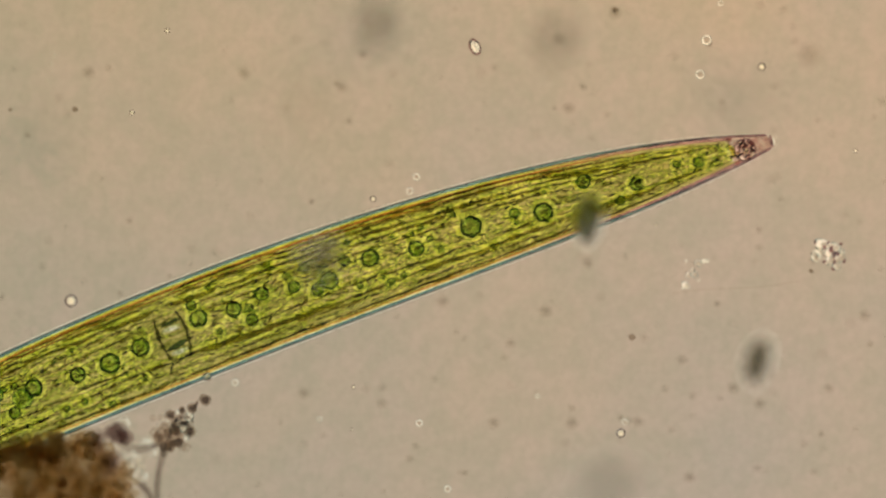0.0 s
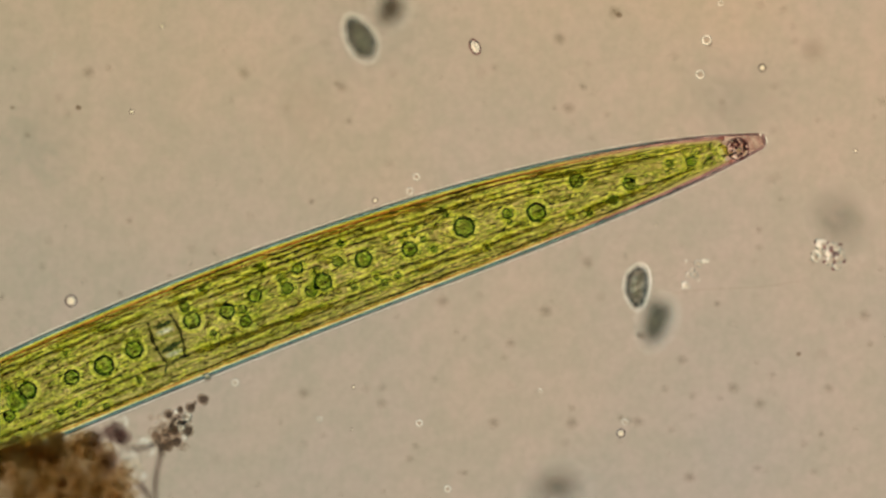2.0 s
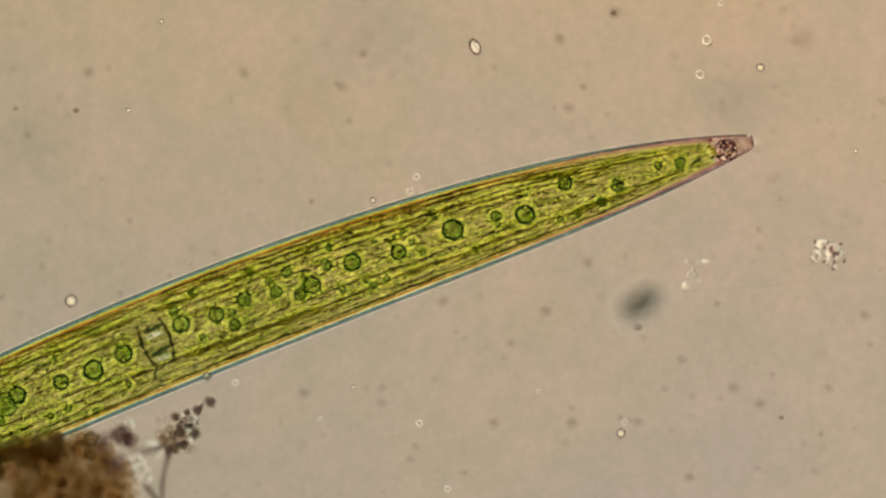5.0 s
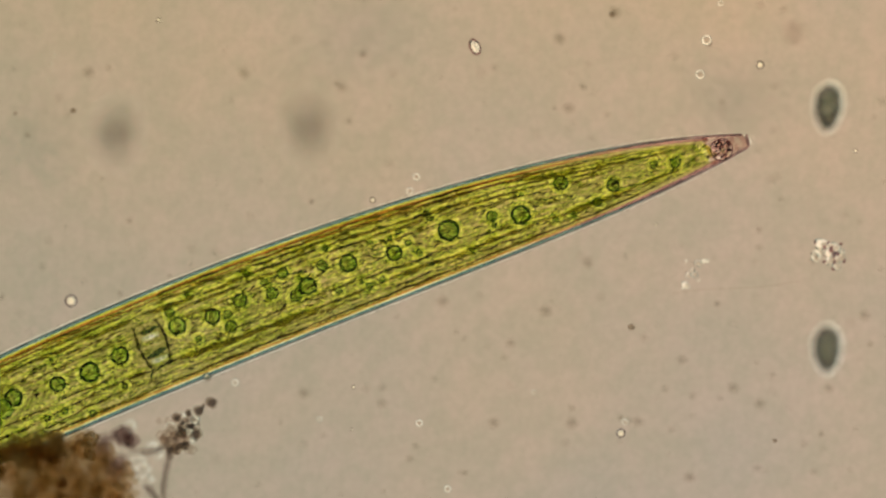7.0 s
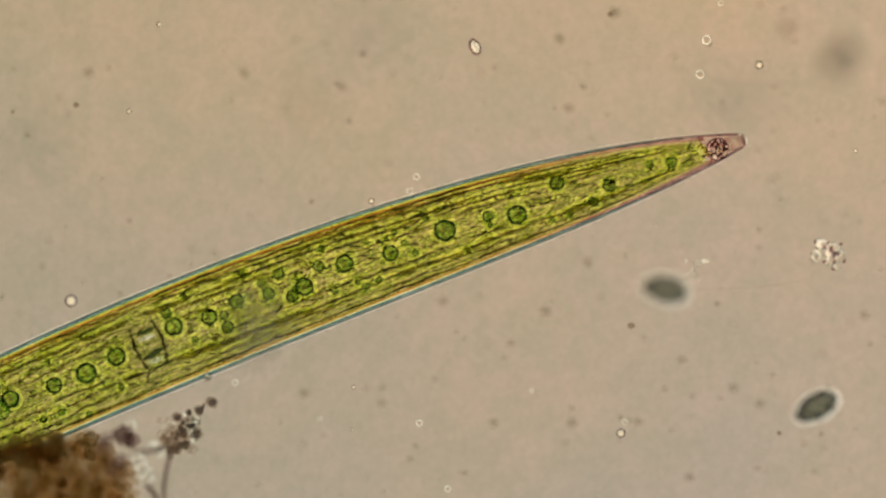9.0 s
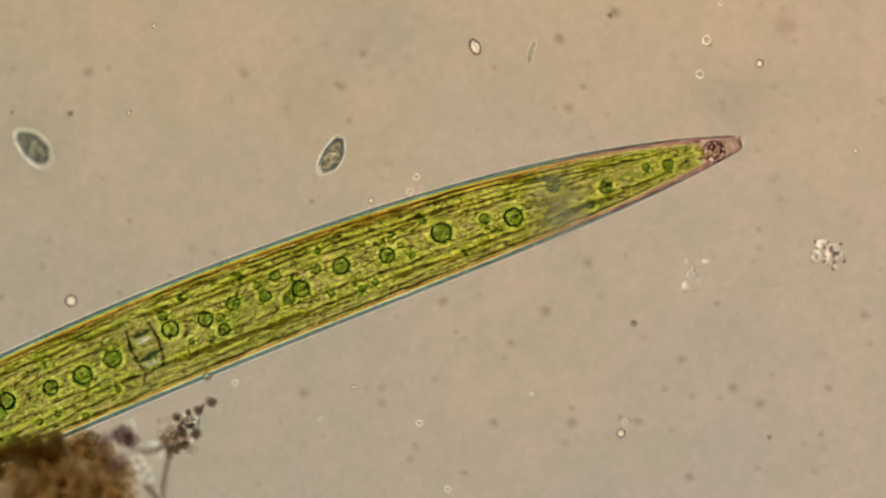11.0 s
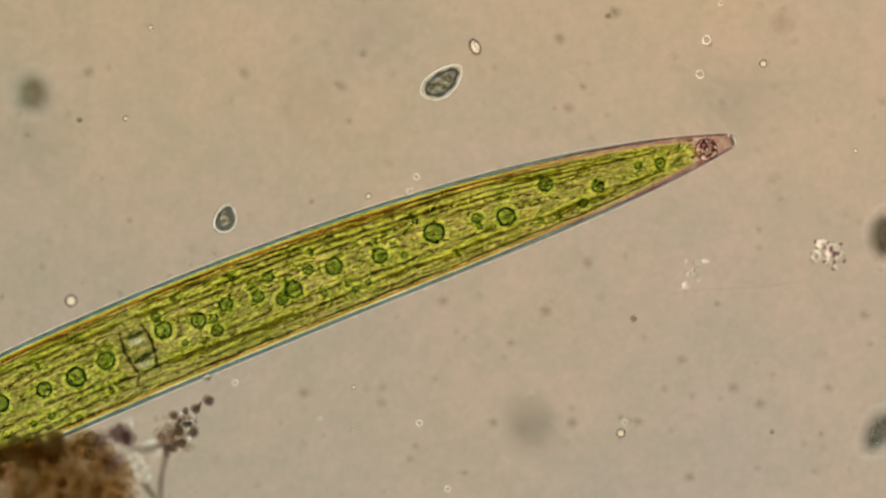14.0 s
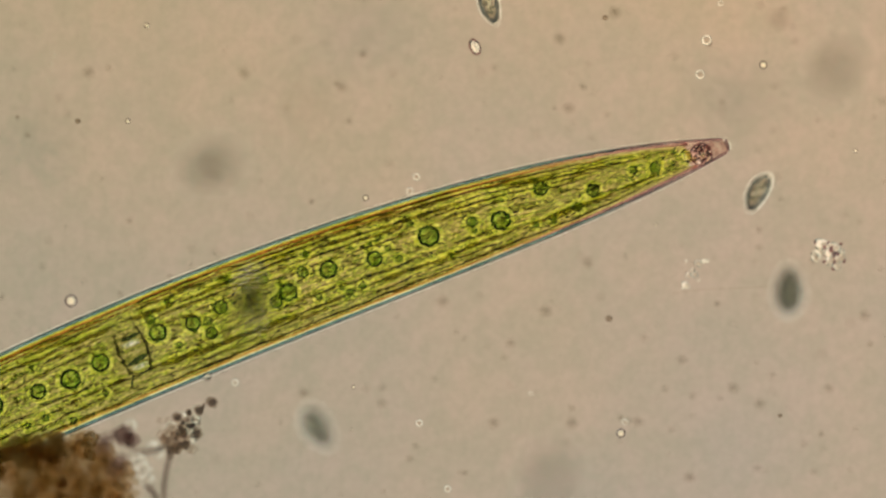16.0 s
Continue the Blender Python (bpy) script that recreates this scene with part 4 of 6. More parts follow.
def motions():
    swimmers = iter(SCHOOL)
    walk(alga, [at(0, -1.5948, -0.5367, 0, 21.67), at(0.5, -1.6030, -0.5358, 0, 22.05), at(1, -1.6121, -0.5373, 0, 22.13), at(1.5, -1.6186, -0.5417, 0, 22.02), at(2, -1.6313, -0.5483, 0, 21.98), at(2.5, -1.6373, -0.5501, 0, 22.25), at(3, -1.6445, -0.5505, 0, 22.27), at(3.5, -1.6525, -0.5552, 0, 22.18), at(4, -1.6676, -0.5614, 0, 22.21), at(6.5, -1.7143, -0.5826, 0, 22.36), at(7, -1.7167, -0.5833, 0, 22.50), at(7.5, -1.7221, -0.5844, 0, 22.53), at(8, -1.7265, -0.5886, 0, 22.54), at(8.5, -1.7319, -0.5886, 0, 22.51), at(9, -1.7372, -0.5887, 0, 22.64), at(11.5, -1.7617, -0.6032, 0, 22.62), at(12, -1.7651, -0.6033, 0, 22.63), at(12.5, -1.7711, -0.6031, 0, 22.66), at(13, -1.7812, -0.6059, 0, 22.75), at(13.5, -1.7927, -0.6066, 0, 22.89), at(14, -1.7974, -0.6102, 0, 22.94), at(14.5, -1.8022, -0.6106, 0, 22.98), at(15, -1.8101, -0.6173, 0, 22.75), at(15.5, -1.8195, -0.6212, 0, 22.68), at(16, -1.8313, -0.6238, 0, 22.72)])
    walk(tuft, [at(0, -1.598, -1.129, -0.335, 0), at(0.5, -1.595, -1.126, -0.335, 0), at(1.5, -1.615, -1.126, -0.335, 0), at(2.5, -1.598, -1.126, -0.335, 0), at(3.5, -1.585, -1.133, -0.335, 0), at(4, -1.578, -1.136, -0.335, 0), at(6.5, -1.562, -1.146, -0.335, 0), at(9, -1.558, -1.143, -0.335, 0), at(11.5, -1.565, -1.143, -0.335, 0), at(13, -1.588, -1.126, -0.335, 0), at(14, -1.578, -1.133, -0.335, 0), at(16, -1.558, -1.143, -0.335, 0)])
    walk(next(swimmers), [at(0, 0.85, 0.169, 1.84, 80), at(0.1, 0.85, 0.05, 1.84, 85), at(0.2, 0.889, -0.063, 1.72, 100), at(0.3, 0.967, -0.375, 1.6, 100), at(0.4, 0.954, -0.698, 0.5, 95), at(0.5, 0.851, -1.01, 0.41, 65), at(0.6, 0.536, -1.168, 0.28, 10), at(0.7, 0.133, -1.116, 0.5, -10, 25), at(0.8, -0.203, -0.965, 0.61, -25, 40), at(0.9, -0.401, -0.83, 1.6, -30, 55), at(1, -0.384, -0.809, 2.33, -60, 50), at(1.1, -0.321, -0.991, 2.58, -80, 50), at(1.2, -0.268, -1.295, 2.58, -85, 40), at(1.4, -0.162, -1.904, 2.58, -85), at(16, -0.207, -2.432, 2.58, -85)])
    walk(next(swimmers), [at(0, 1.843, -0.659, 2.28, 72), at(0.1, 1.583, -1.019, 1.78, 35), at(0.2, 1.17, -1.046, 1.42, -5), at(0.3, 0.806, -0.79, 1.54, -42), at(0.4, 0.602, -0.493, 2.8, -50, 45), at(0.5, 0.615, -0.449, 3.63, -60, 60), at(0.6, 0.587, -0.677, 3.92, -90, 50), at(0.7, 0.359, -0.986, 4.21, -130, 30), at(0.8, -0.092, -1.091, 4.21, -170), at(0.9, -0.475, -0.688, 4.51, -230), at(1, -0.424, -0.424, 4.96, -270), at(1.1, -0.342, -0.096, 5.76, -285), at(1.7, 0.151, 1.876, 5.76, -285), at(16, 0.193, 2.4, 5.76, -285)])
    walk(next(swimmers), [at(0, -0.391, 1.319, 5.12, 80), at(0.1, -0.473, 1.648, 5.43, 104), at(0.2, -0.556, 1.976, 5.43, 104), at(16, -0.698, 2.483, 5.43, 104)])
    walk(next(swimmers), [at(0, 0.66, 1.234, 6.08, 70), at(0.1, 0.708, 1.643, 6.41, 83), at(0.2, 0.757, 2.053, 6.41, 83), at(16, 0.939, 2.546, 6.41, 83)])
    walk(next(swimmers), [at(0, 0.97, -1.38, 6.75, 20), at(0.1, 0.741, -1.308, 6.75, -33), at(0.2, 0.442, -1.032, 6.75, -63), at(0.3, 0.429, -0.701, 6.75, -112), at(0.4, 0.676, -0.456, 6.41, -145), at(0.5, 1.037, -0.276, 6.08, -149), at(0.6, 1.325, -0.065, 6.41, -143), at(0.7, 1.657, 0.199, 7.09, -141), at(0.8, 2.078, 0.558, 7.8, -140), at(1, 2.929, 1.278, 7.8, -140), at(16, 3.408, 1.487, 7.8, -140)])
    walk(next(swimmers), [at(0, -0.724, -0.062, 3.63, 30), at(0.1, -0.674, -0.145, 3.63, 117), at(0.2, -0.608, -0.294, 3.63, 109), at(0.3, -0.535, -0.545, 3.35, 82), at(0.4, -0.68, -0.838, 3.92, 53), at(0.5, -0.903, -1.035, 4.51, 30), at(0.6, -1.132, -1.102, 5.12, 18), at(0.7, -1.196, -1.127, 5.59, 5), at(0.8, -0.982, -1.087, 5.92, -5), at(0.9, -0.758, -1.165, 6.25, -33), at(1, -0.538, -1.375, 6.41, -44), at(1.2, -0.098, -1.794, 6.41, -44), at(16, -0.127, -2.318, 6.41, -44)])
    walk(next(swimmers), [at(0, -0.562, -2.239, 0.93, 45), at(0.1, -0.432, -1.723, 0.93, 45), at(0.2, -0.156, -1.344, 0.93, 45), at(0.3, 0.12, -0.965, 0.82, 60), at(0.4, 0.32, -0.549, 0.82, 60), at(0.5, 0.668, -0.213, 0.82, 42), at(0.6, 0.981, 0.097, 0.82, 55), at(0.7, 1.224, 0.538, 0.82, 62), at(0.8, 1.45, 0.968, 0.71, 60), at(0.9, 1.83, 1.291, 0.82, 50), at(1.1, 2.588, 1.936, 0.82, 50), at(16, 3.015, 2.255, 0.82, 50)])
    walk(next(swimmers), [at(0, 0.707, -2.287, 2.33, 80), at(0.3, 0.55, -1.78, 2.33, 80), at(0.4, 0.643, -1.338, 2.33, 80), at(0.5, 0.735, -0.897, 2.84, 75), at(0.6, 0.881, -0.519, 2.58, 65), at(0.7, 1.181, -0.199, 2.08, 40), at(0.8, 1.583, 0.03, 1.72, 15), at(0.9, 1.714, 0.136, 1.6, 30), at(1, 1.811, 0.269, 1.84, 45), at(1.1, 1.836, 0.51, 2.33, 80), at(1.2, 1.849, 0.965, 2.33, 85), at(1.3, 1.954, 1.381, 2.45, 78), at(1.4, 2.061, 1.799, 2.45, 78), at(16, 2.46, 2.147, 2.45, 78)])
    walk(next(swimmers), [at(0, 2.75, 1.987, 1.84, 60), at(0.5, 2.319, 1.676, 1.84, 60), at(0.6, 2.253, 1.248, 1.84, 60), at(0.7, 2.186, 0.819, 1.84, 85), at(0.8, 2.077, 0.338, 1.84, 80), at(0.9, 2.012, 0.202, 1.72, 50), at(1, 1.753, 0.209, 1.6, 25), at(1.1, 1.353, 0.109, 2.08, 15), at(1.2, 0.965, -0.067, 2.33, 25), at(1.3, 0.845, -0.388, 2.45, 85), at(1.4, 0.845, -0.827, 2.58, 95), at(1.5, 0.781, -1.304, 2.84, 80), at(1.6, 0.719, -1.781, 2.84, 80), at(16, 0.916, -2.272, 2.84, 80)])
    walk(next(swimmers), [at(0, -3.468, -1.428, 3.63, 47), at(0.4, -2.98, -1.227, 3.63, 47), at(0.7, -2.375, -0.572, 3.63, 47), at(0.8, -2.218, -0.399, 3.35, 74), at(0.9, -2.299, -0.291, 3.07, 151), at(1, -2.562, -0.212, 2.8, 163), at(1.1, -2.847, -0.126, 2.8, 163), at(16, -3.376, -0.148, 2.8, 163)])
    walk(next(swimmers), [at(0, 0.742, -1.695, 5.76, 85), at(0.9, 0.97, 0.956, 5.76, 85), at(1, 0.988, 1.185, 5.92, 57), at(1.1, 1.208, 1.329, 6.08, 21), at(1.2, 1.578, 1.408, 6.08, 12), at(1.6, 3.063, 1.723, 6.08, 12), at(16, 3.52, 1.981, 6.08, 12)])
    walk(next(swimmers), [at(0, 3.498, 1.378, 0.2, 10), at(0.9, 3.002, 1.182, 0.2, 10), at(1.1, 2.356, 0.916, 0.2, 10), at(1.2, 2.032, 0.783, 0.2, 35), at(1.3, 1.926, 0.513, 0.2, 65), at(1.4, 1.899, 0.216, 0.15, 85), at(1.5, 1.846, -0.007, 0.1, 75), at(1.6, 1.82, 0.07, 0.1, 50), at(1.7, 1.67, 0.15, 0.05, 5), at(1.8, 1.319, 0.07, 0.1, 15), at(1.9, 1.186, -0.053, 0.2, 40), at(2, 1.142, -0.223, 0.41, 82), at(2.1, 1.088, -0.496, 0.63, 70), at(2.2, 0.858, -0.832, 0.73, 50), at(2.3, 0.496, -1.021, 0.96, 25), at(2.4, 0.146, -1.086, 1.3, 10), at(2.5, -0.03, -1.174, 2.03, 60), at(2.6, -0.079, -1.404, 2.8, 80), at(2.7, -0.142, -1.695, 2.8, 80), at(16, -0.186, -2.223, 2.8, 80)])
    walk(next(swimmers), [at(0, 3.326, 0.972, 0.31, -60), at(1, 2.815, 0.823, 0.31, -60), at(1.1, 2.591, 1.105, 0.31, -60), at(1.2, 2.369, 1.389, 0.1, -60), at(1.3, 2.146, 1.673, 0.1, -60), at(16, 2.567, 2.001, 0.1, -60)])
    walk(next(swimmers), [at(0, -1.888, 2.137, 5.92, -85), at(1, -1.541, 1.744, 5.92, -85), at(1.1, -1.501, 1.303, 5.92, -85), at(1.2, -1.464, 0.865, 5.43, -103), at(1.3, -1.689, 0.481, 5.12, -97), at(1.4, -1.559, 0.134, 5.43, -31), at(1.5, -1.183, 0.181, 5.76, 47), at(1.6, -1.198, 0.52, 5.12, 80), at(1.7, -1.051, 0.946, 4.51, 79), at(1.8, -1.023, 1.386, 5.12, 87), at(1.9, -0.997, 1.827, 5.12, 87), at(16, -1.25, 2.289, 5.12, 87)])
    walk(next(swimmers), [at(0, -3.585, 0.353, 2.8, 80), at(1.2, -3.058, 0.302, 2.8, 80), at(1.3, -2.794, 0.467, 2.8, 80), at(1.4, -2.528, 0.632, 2.8, 80), at(1.5, -2.555, 0.847, 2.8, 80), at(1.8, -2.664, 1.734, 2.8, 80), at(16, -3.109, 2.023, 2.8, 80)])
    walk(next(swimmers), [at(0, -0.276, -2.391, 1.96, 30), at(1.5, -0.215, -1.864, 1.96, 30), at(1.7, 0.374, -1.407, 1.96, 30), at(1.8, 0.671, -1.178, 1.72, 45), at(1.9, 1.045, -0.843, 1.84, 52), at(2, 1.253, -0.428, 2.08, 65), at(2.1, 1.406, 0.03, 2.08, 65), at(2.2, 1.715, 0.418, 1.96, 50), at(2.3, 2.118, 0.727, 1.72, 45), at(2.4, 2.414, 1.088, 1.6, 60), at(2.5, 2.568, 1.447, 1.84, 65), at(2.6, 2.724, 1.805, 1.84, 65), at(16, 3.167, 2.099, 1.84, 65)])
    walk(next(swimmers), [at(0, 3.275, -1.866, 5.92, 106), at(1.6, 2.817, -1.605, 5.92, 106), at(1.9, 2.444, -0.276, 5.92, 106), at(2, 2.321, 0.167, 5.43, 120), at(2.1, 2.005, 0.493, 5.59, 142), at(2.2, 1.554, 0.759, 5.59, 146), at(2.3, 1.261, 0.998, 6.08, 130), at(2.4, 1.037, 1.381, 6.41, 120), at(2.5, 0.813, 1.765, 6.41, 120), at(16, 1.033, 2.241, 6.41, 120)])
    walk(next(swimmers), [at(0, -1.063, 2.163, 1.03, -65), at(1.85, -0.829, 1.686, 1.03, -65), at(1.95, -0.645, 1.45, 1.03, -65), at(2, -0.486, 1.244, 0.93, -65), at(2.1, -0.269, 1.13, 1.14, -55), at(2.2, 0.08, 1.077, 1.26, -5), at(2.3, 0.482, 1.103, 1.37, 2), at(2.4, 0.887, 1.049, 1.37, -10), at(2.5, 1.232, 0.867, 1.48, -25), at(2.6, 1.487, 0.577, 1.6, -45), at(2.7, 1.743, 0.202, 1.6, -55), at(2.8, 2.038, -0.106, 1.72, -42), at(2.9, 2.386, -0.306, 1.84, -30), at(3.1, 3.083, -0.703, 1.84, -30), at(16, 3.601, -0.821, 1.84, -30)])
    walk(next(swimmers), [at(0, -0.201, 2.196, 2.28, 70), at(1.9, -0.152, 1.668, 2.28, 70), at(2, -0.305, 1.412, 2.28, 70, 40), at(2.1, -0.388, 1.272, 2.54, 75, 40), at(2.2, -0.427, 1.126, 2.54, 80, 40), at(2.3, -0.483, 0.98, 2.67, 80, 40), at(2.4, -0.55, 0.818, 2.67, 80, 40), at(2.5, -0.609, 0.692, 2.67, 80, 40), at(2.6, -0.642, 0.55, 2.67, 80, 40), at(2.7, -0.669, 0.417, 2.67, 80, 40), at(2.8, -0.682, 0.242, 2.8, 80, 40), at(2.9, -0.735, 0.083, 3.07, 80, 40), at(3, -0.774, -0.063, 3.21, 80, 40), at(3.1, -0.816, -0.159, 3.21, 80, 40), at(3.2, -0.923, -0.278, 3.07, 80, 40), at(3.3, -0.95, -0.546, 2.94, 85, 40), at(3.4, -0.977, -0.642, 2.8, 85, 40), at(3.5, -0.98, -0.809, 2.54, 85, 40), at(3.6, -0.977, -0.961, 2.54, 85, 40), at(3.7, -0.964, -1.096, 2.54, 85, 40), at(3.8, -0.977, -1.255, 2.54, 85, 40), at(3.9, -0.977, -1.39, 2.8, 85, 40), at(4, -0.977, -1.688, 2.8, 85), at(16, -1.242, -2.147, 2.8, 85)])
    walk(next(swimmers), [at(0, -0.474, -2.244, 3.63, 18), at(1.65, -0.365, -1.727, 3.63, 18), at(1.95, 0.483, -1.45, 3.63, 18), at(2, 0.664, -1.391, 3.63, 0), at(2.1, 1.107, -1.374, 3.63, 13), at(2.2, 1.536, -1.186, 3.49, 36), at(2.3, 1.844, -0.839, 3.35, 50), at(2.4, 2.15, -0.466, 3.07, 37), at(2.5, 2.525, -0.327, 3.35, 20), at(2.6, 2.902, -0.188, 3.35, 20), at(16, 3.43, -0.223, 3.35, 20)])
    walk(next(swimmers), [at(0, 1.886, -2.429, 3.63, 127), at(2, 1.562, -2.012, 3.63, 127), at(2.2, 1.028, -1.291, 3.63, 127), at(2.3, 0.759, -0.931, 3.92, 147), at(2.4, 0.373, -0.865, 3.92, 184), at(2.5, -0.095, -0.987, 3.63, 196), at(2.6, -0.4, -1.093, 3.63, 163), at(2.7, -0.414, -0.893, 3.07, 85), at(2.8, -0.348, -0.52, 2.8, 77), at(2.9, -0.228, -0.066, 3.92, 94), at(3, -0.409, 0.307, 4.51, 146), at(3.1, -0.801, 0.324, 3.07, 190), at(3.2, -1.271, 0.324, 2.8, 180), at(3.3, -1.646, 0.443, 2.54, 150), at(3.4, -1.77, 0.726, 2.15, 100), at(3.5, -1.732, 1.149, 1.78, 85), at(3.7, -1.653, 1.992, 1.78, 85), at(16, -1.992, 2.4, 1.78, 85)])
    walk(next(swimmers), [at(0, 1.049, -2.432, 2.33, 95), at(2.3, 0.839, -1.946, 2.33, 95), at(2.5, 0.931, -1.289, 2.33, 95), at(2.6, 0.978, -0.962, 1.96, 88), at(2.7, 1.195, -0.711, 1.37, 45), at(2.8, 1.528, -0.455, 1.14, 45), at(2.9, 1.799, -0.08, 1.03, 58), at(3, 1.969, 0.336, 0.93, 75), at(3.1, 2.03, 0.755, 0.82, 72), at(3.2, 2.137, 1.118, 0.55, 65), at(3.3, 2.351, 1.435, 0.5, 45), at(3.4, 2.564, 1.751, 0.5, 45), at(16, 3.003, 2.051, 0.5, 45)])
    walk(next(swimmers), [at(0, -2.198, 2.277, 5.76, -51), at(2.4, -1.833, 1.899, 5.76, -51), at(2.6, -1.301, 1.235, 5.76, -51), at(2.7, -1.036, 0.904, 5.43, -63), at(2.8, -0.931, 0.506, 5.12, -82), at(2.9, -0.933, 0.134, 5.43, -89), at(3, -0.916, -0.259, 6.08, -81), at(3.1, -0.795, -0.782, 5.59, -61), at(3.2, -0.48, -1.049, 5.43, -43), at(3.3, -0.187, -1.34, 5.76, -45), at(3.5, 0.397, -1.926, 5.76, -45), at(16, 0.503, -2.441, 5.76, -45)])
    walk(next(swimmers), [at(0, -3.388, 1.457, 1.84, 0), at(3.3, -2.9, 1.248, 2.76, 0), at(3.4, -2.502, 1.198, 2.76, 0), at(3.5, -2.104, 1.148, 2.76, -2), at(3.6, -1.998, 1.168, 2.76, 25), at(3.7, -1.811, 1.343, 3.12, 35), at(3.8, -1.605, 1.595, 3.12, 40), at(3.9, -1.399, 1.847, 2.08, 40), at(16, -1.72, 2.269, 2.08, 40)])
    walk(next(swimmers), [at(0, 1.252, 2.256, 1.6, -60), at(3.35, 0.994, 1.792, 2.4, -60), at(3.45, 0.85, 1.531, 2.4, -60), at(3.5, 0.744, 1.337, 2.4, -62), at(3.6, 0.59, 1.397, 2.4, -30), at(3.7, 0.319, 1.63, 2.58, -10), at(3.8, 0.047, 1.862, 2.58, -10), at(16, 0.06, 2.393, 1.72, -10)])
    walk(next(swimmers), [at(0, 2.471, 2.004, 1.72, 30), at(3.2, 2.058, 1.67, 2.58, 30), at(3.4, 1.341, 1.41, 2.58, 30), at(3.5, 0.983, 1.282, 2.4, 8), at(3.6, 0.979, 1.077, 2.06, -60), at(3.7, 1.073, 0.767, 2.22, -85), at(3.8, 0.992, 0.404, 3.12, -110), at(3.9, 0.788, 0.07, 2.58, -115), at(4, 0.716, -0.113, 2.45, -90), at(4.1, 0.788, -0.348, 2.2, -65), at(4.2, 0.992, -0.64, 2.08, -50), at(4.3, 1.314, -0.925, 1.96, -40), at(4.4, 1.745, -1.158, 1.84, -30), at(4.5, 2.176, -1.423, 1.84, -30), at(4.6, 2.608, -1.689, 1.84, -30), at(16, 3.053, -1.978, 1.84, -30)])
    walk(next(swimmers), [at(0, -3.227, 1.951, 1.6, 0), at(3.5, -2.773, 1.677, 2.4, 0), at(3.8, -1.408, 1.447, 2.4, 0), at(3.9, -0.954, 1.372, 1.26, -5), at(4, -0.478, 1.3, 1.14, -5), at(4.1, 0, 1.352, 1.26, 10), at(4.2, 0.485, 1.531, 1.37, 20), at(4.3, 0.97, 1.711, 1.37, 20), at(16, 1.232, 2.173, 1.37, 20)])
    walk(next(swimmers), [at(0, -2.351, 2.159, 5.92, -24), at(3.5, -1.964, 1.803, 5.92, -24), at(3.7, -1.097, 1.415, 5.92, -24), at(3.8, -0.664, 1.221, 5.92, -20), at(3.9, -0.144, 1.071, 5.76, -40), at(4, 0.036, 0.644, 5.76, -76), at(4.1, 0.106, 0.069, 6.08, -84), at(4.2, 0.15, -0.39, 6.75, -78), at(4.4, 0.379, -1.176, 7.09, -74), at(4.5, 0.609, -1.962, 7.09, -74), at(16, 0.764, -2.462, 7.09, -74)])
    walk(next(swimmers), [at(0, 0.026, 2.288, 2.58, -119), at(3.7, 0.02, 1.759, 2.58, -119), at(3.8, -0.129, 1.494, 2.58, -119), at(3.9, -0.279, 1.23, 2.33, -115), at(4, -0.477, 0.915, 1.96, -118), at(4.1, -0.75, 0.74, 1.84, -180), at(4.2, -1.045, 0.926, 1.84, -222), at(4.3, -1.406, 1.098, 2.08, -200), at(4.4, -1.803, 1.163, 2.33, -185), at(4.6, -2.297, 0.93, 2.84, -160), at(4.8, -2.791, 0.665, 3.1, -160), at(4.9, -3.288, 0.401, 3.1, -160), at(16, -3.813, 0.465, 3.1, -160)])
    walk(next(swimmers), [at(0, 2.678, 2.33, 1.6, 50), at(6.2, 2.278, 1.982, 1.6, 50), at(6.3, 2.112, 1.664, 1.6, 50), at(6.4, 1.946, 1.345, 1.48, 48), at(6.5, 1.655, 1.007, 1.26, 60), at(6.6, 1.743, 0.74, 1.6, 110), at(6.7, 2.132, 0.512, 1.48, 150), at(6.8, 2.414, 0.242, 1.6, 120), at(6.9, 2.361, -0.172, 1.37, 65), at(7, 2.26, -0.589, 1.14, 85), at(7.1, 2.47, -0.817, 1.6, 165), at(7.2, 2.706, -0.909, 2.08, 200), at(7.5, 2.732, -0.89, 3.1, 150), at(7.6, 2.552, -0.826, 3.37, 160), at(7.7, 2.457, -0.598, 3.79, 130), at(7.8, 2.266, -0.465, 4.22, 140), at(7.9, 2.128, -0.263, 4.66, 130), at(8, 1.987, -0.082, 5.26, 130), at(8.1, 1.859, 0.239, 5.89, 110), at(8.2, 1.748, 0.331, 6.38, 110), at(8.3, 1.787, 0.854, 7.39, 100), at(8.4, 1.833, 1.572, 7.92, 95), at(8.5, 1.882, 2.29, 7.92, 95), at(16, 2.214, 2.695, 7.92, 95)])
    walk(next(swimmers), [at(0, -1.686, -2.162, 5.12, 42), at(6.3, -1.363, -1.748, 5.12, 42), at(6.4, -1.099, -1.51, 5.12, 42), at(6.5, -0.835, -1.273, 5.12, 50), at(6.6, -0.559, -0.862, 5.12, 61), at(6.7, -0.467, -0.596, 5.12, 92), at(6.8, -0.585, -0.25, 5.12, 105), at(6.9, -0.692, 0.254, 4.96, 102), at(7, -0.787, 0.712, 4.81, 88), at(7.1, -0.665, 1.053, 4.96, 63), at(7.2, -0.45, 1.36, 5.12, 55), at(7.3, -0.237, 1.665, 5.12, 55), at(16, -0.311, 2.186, 5.12, 55)])
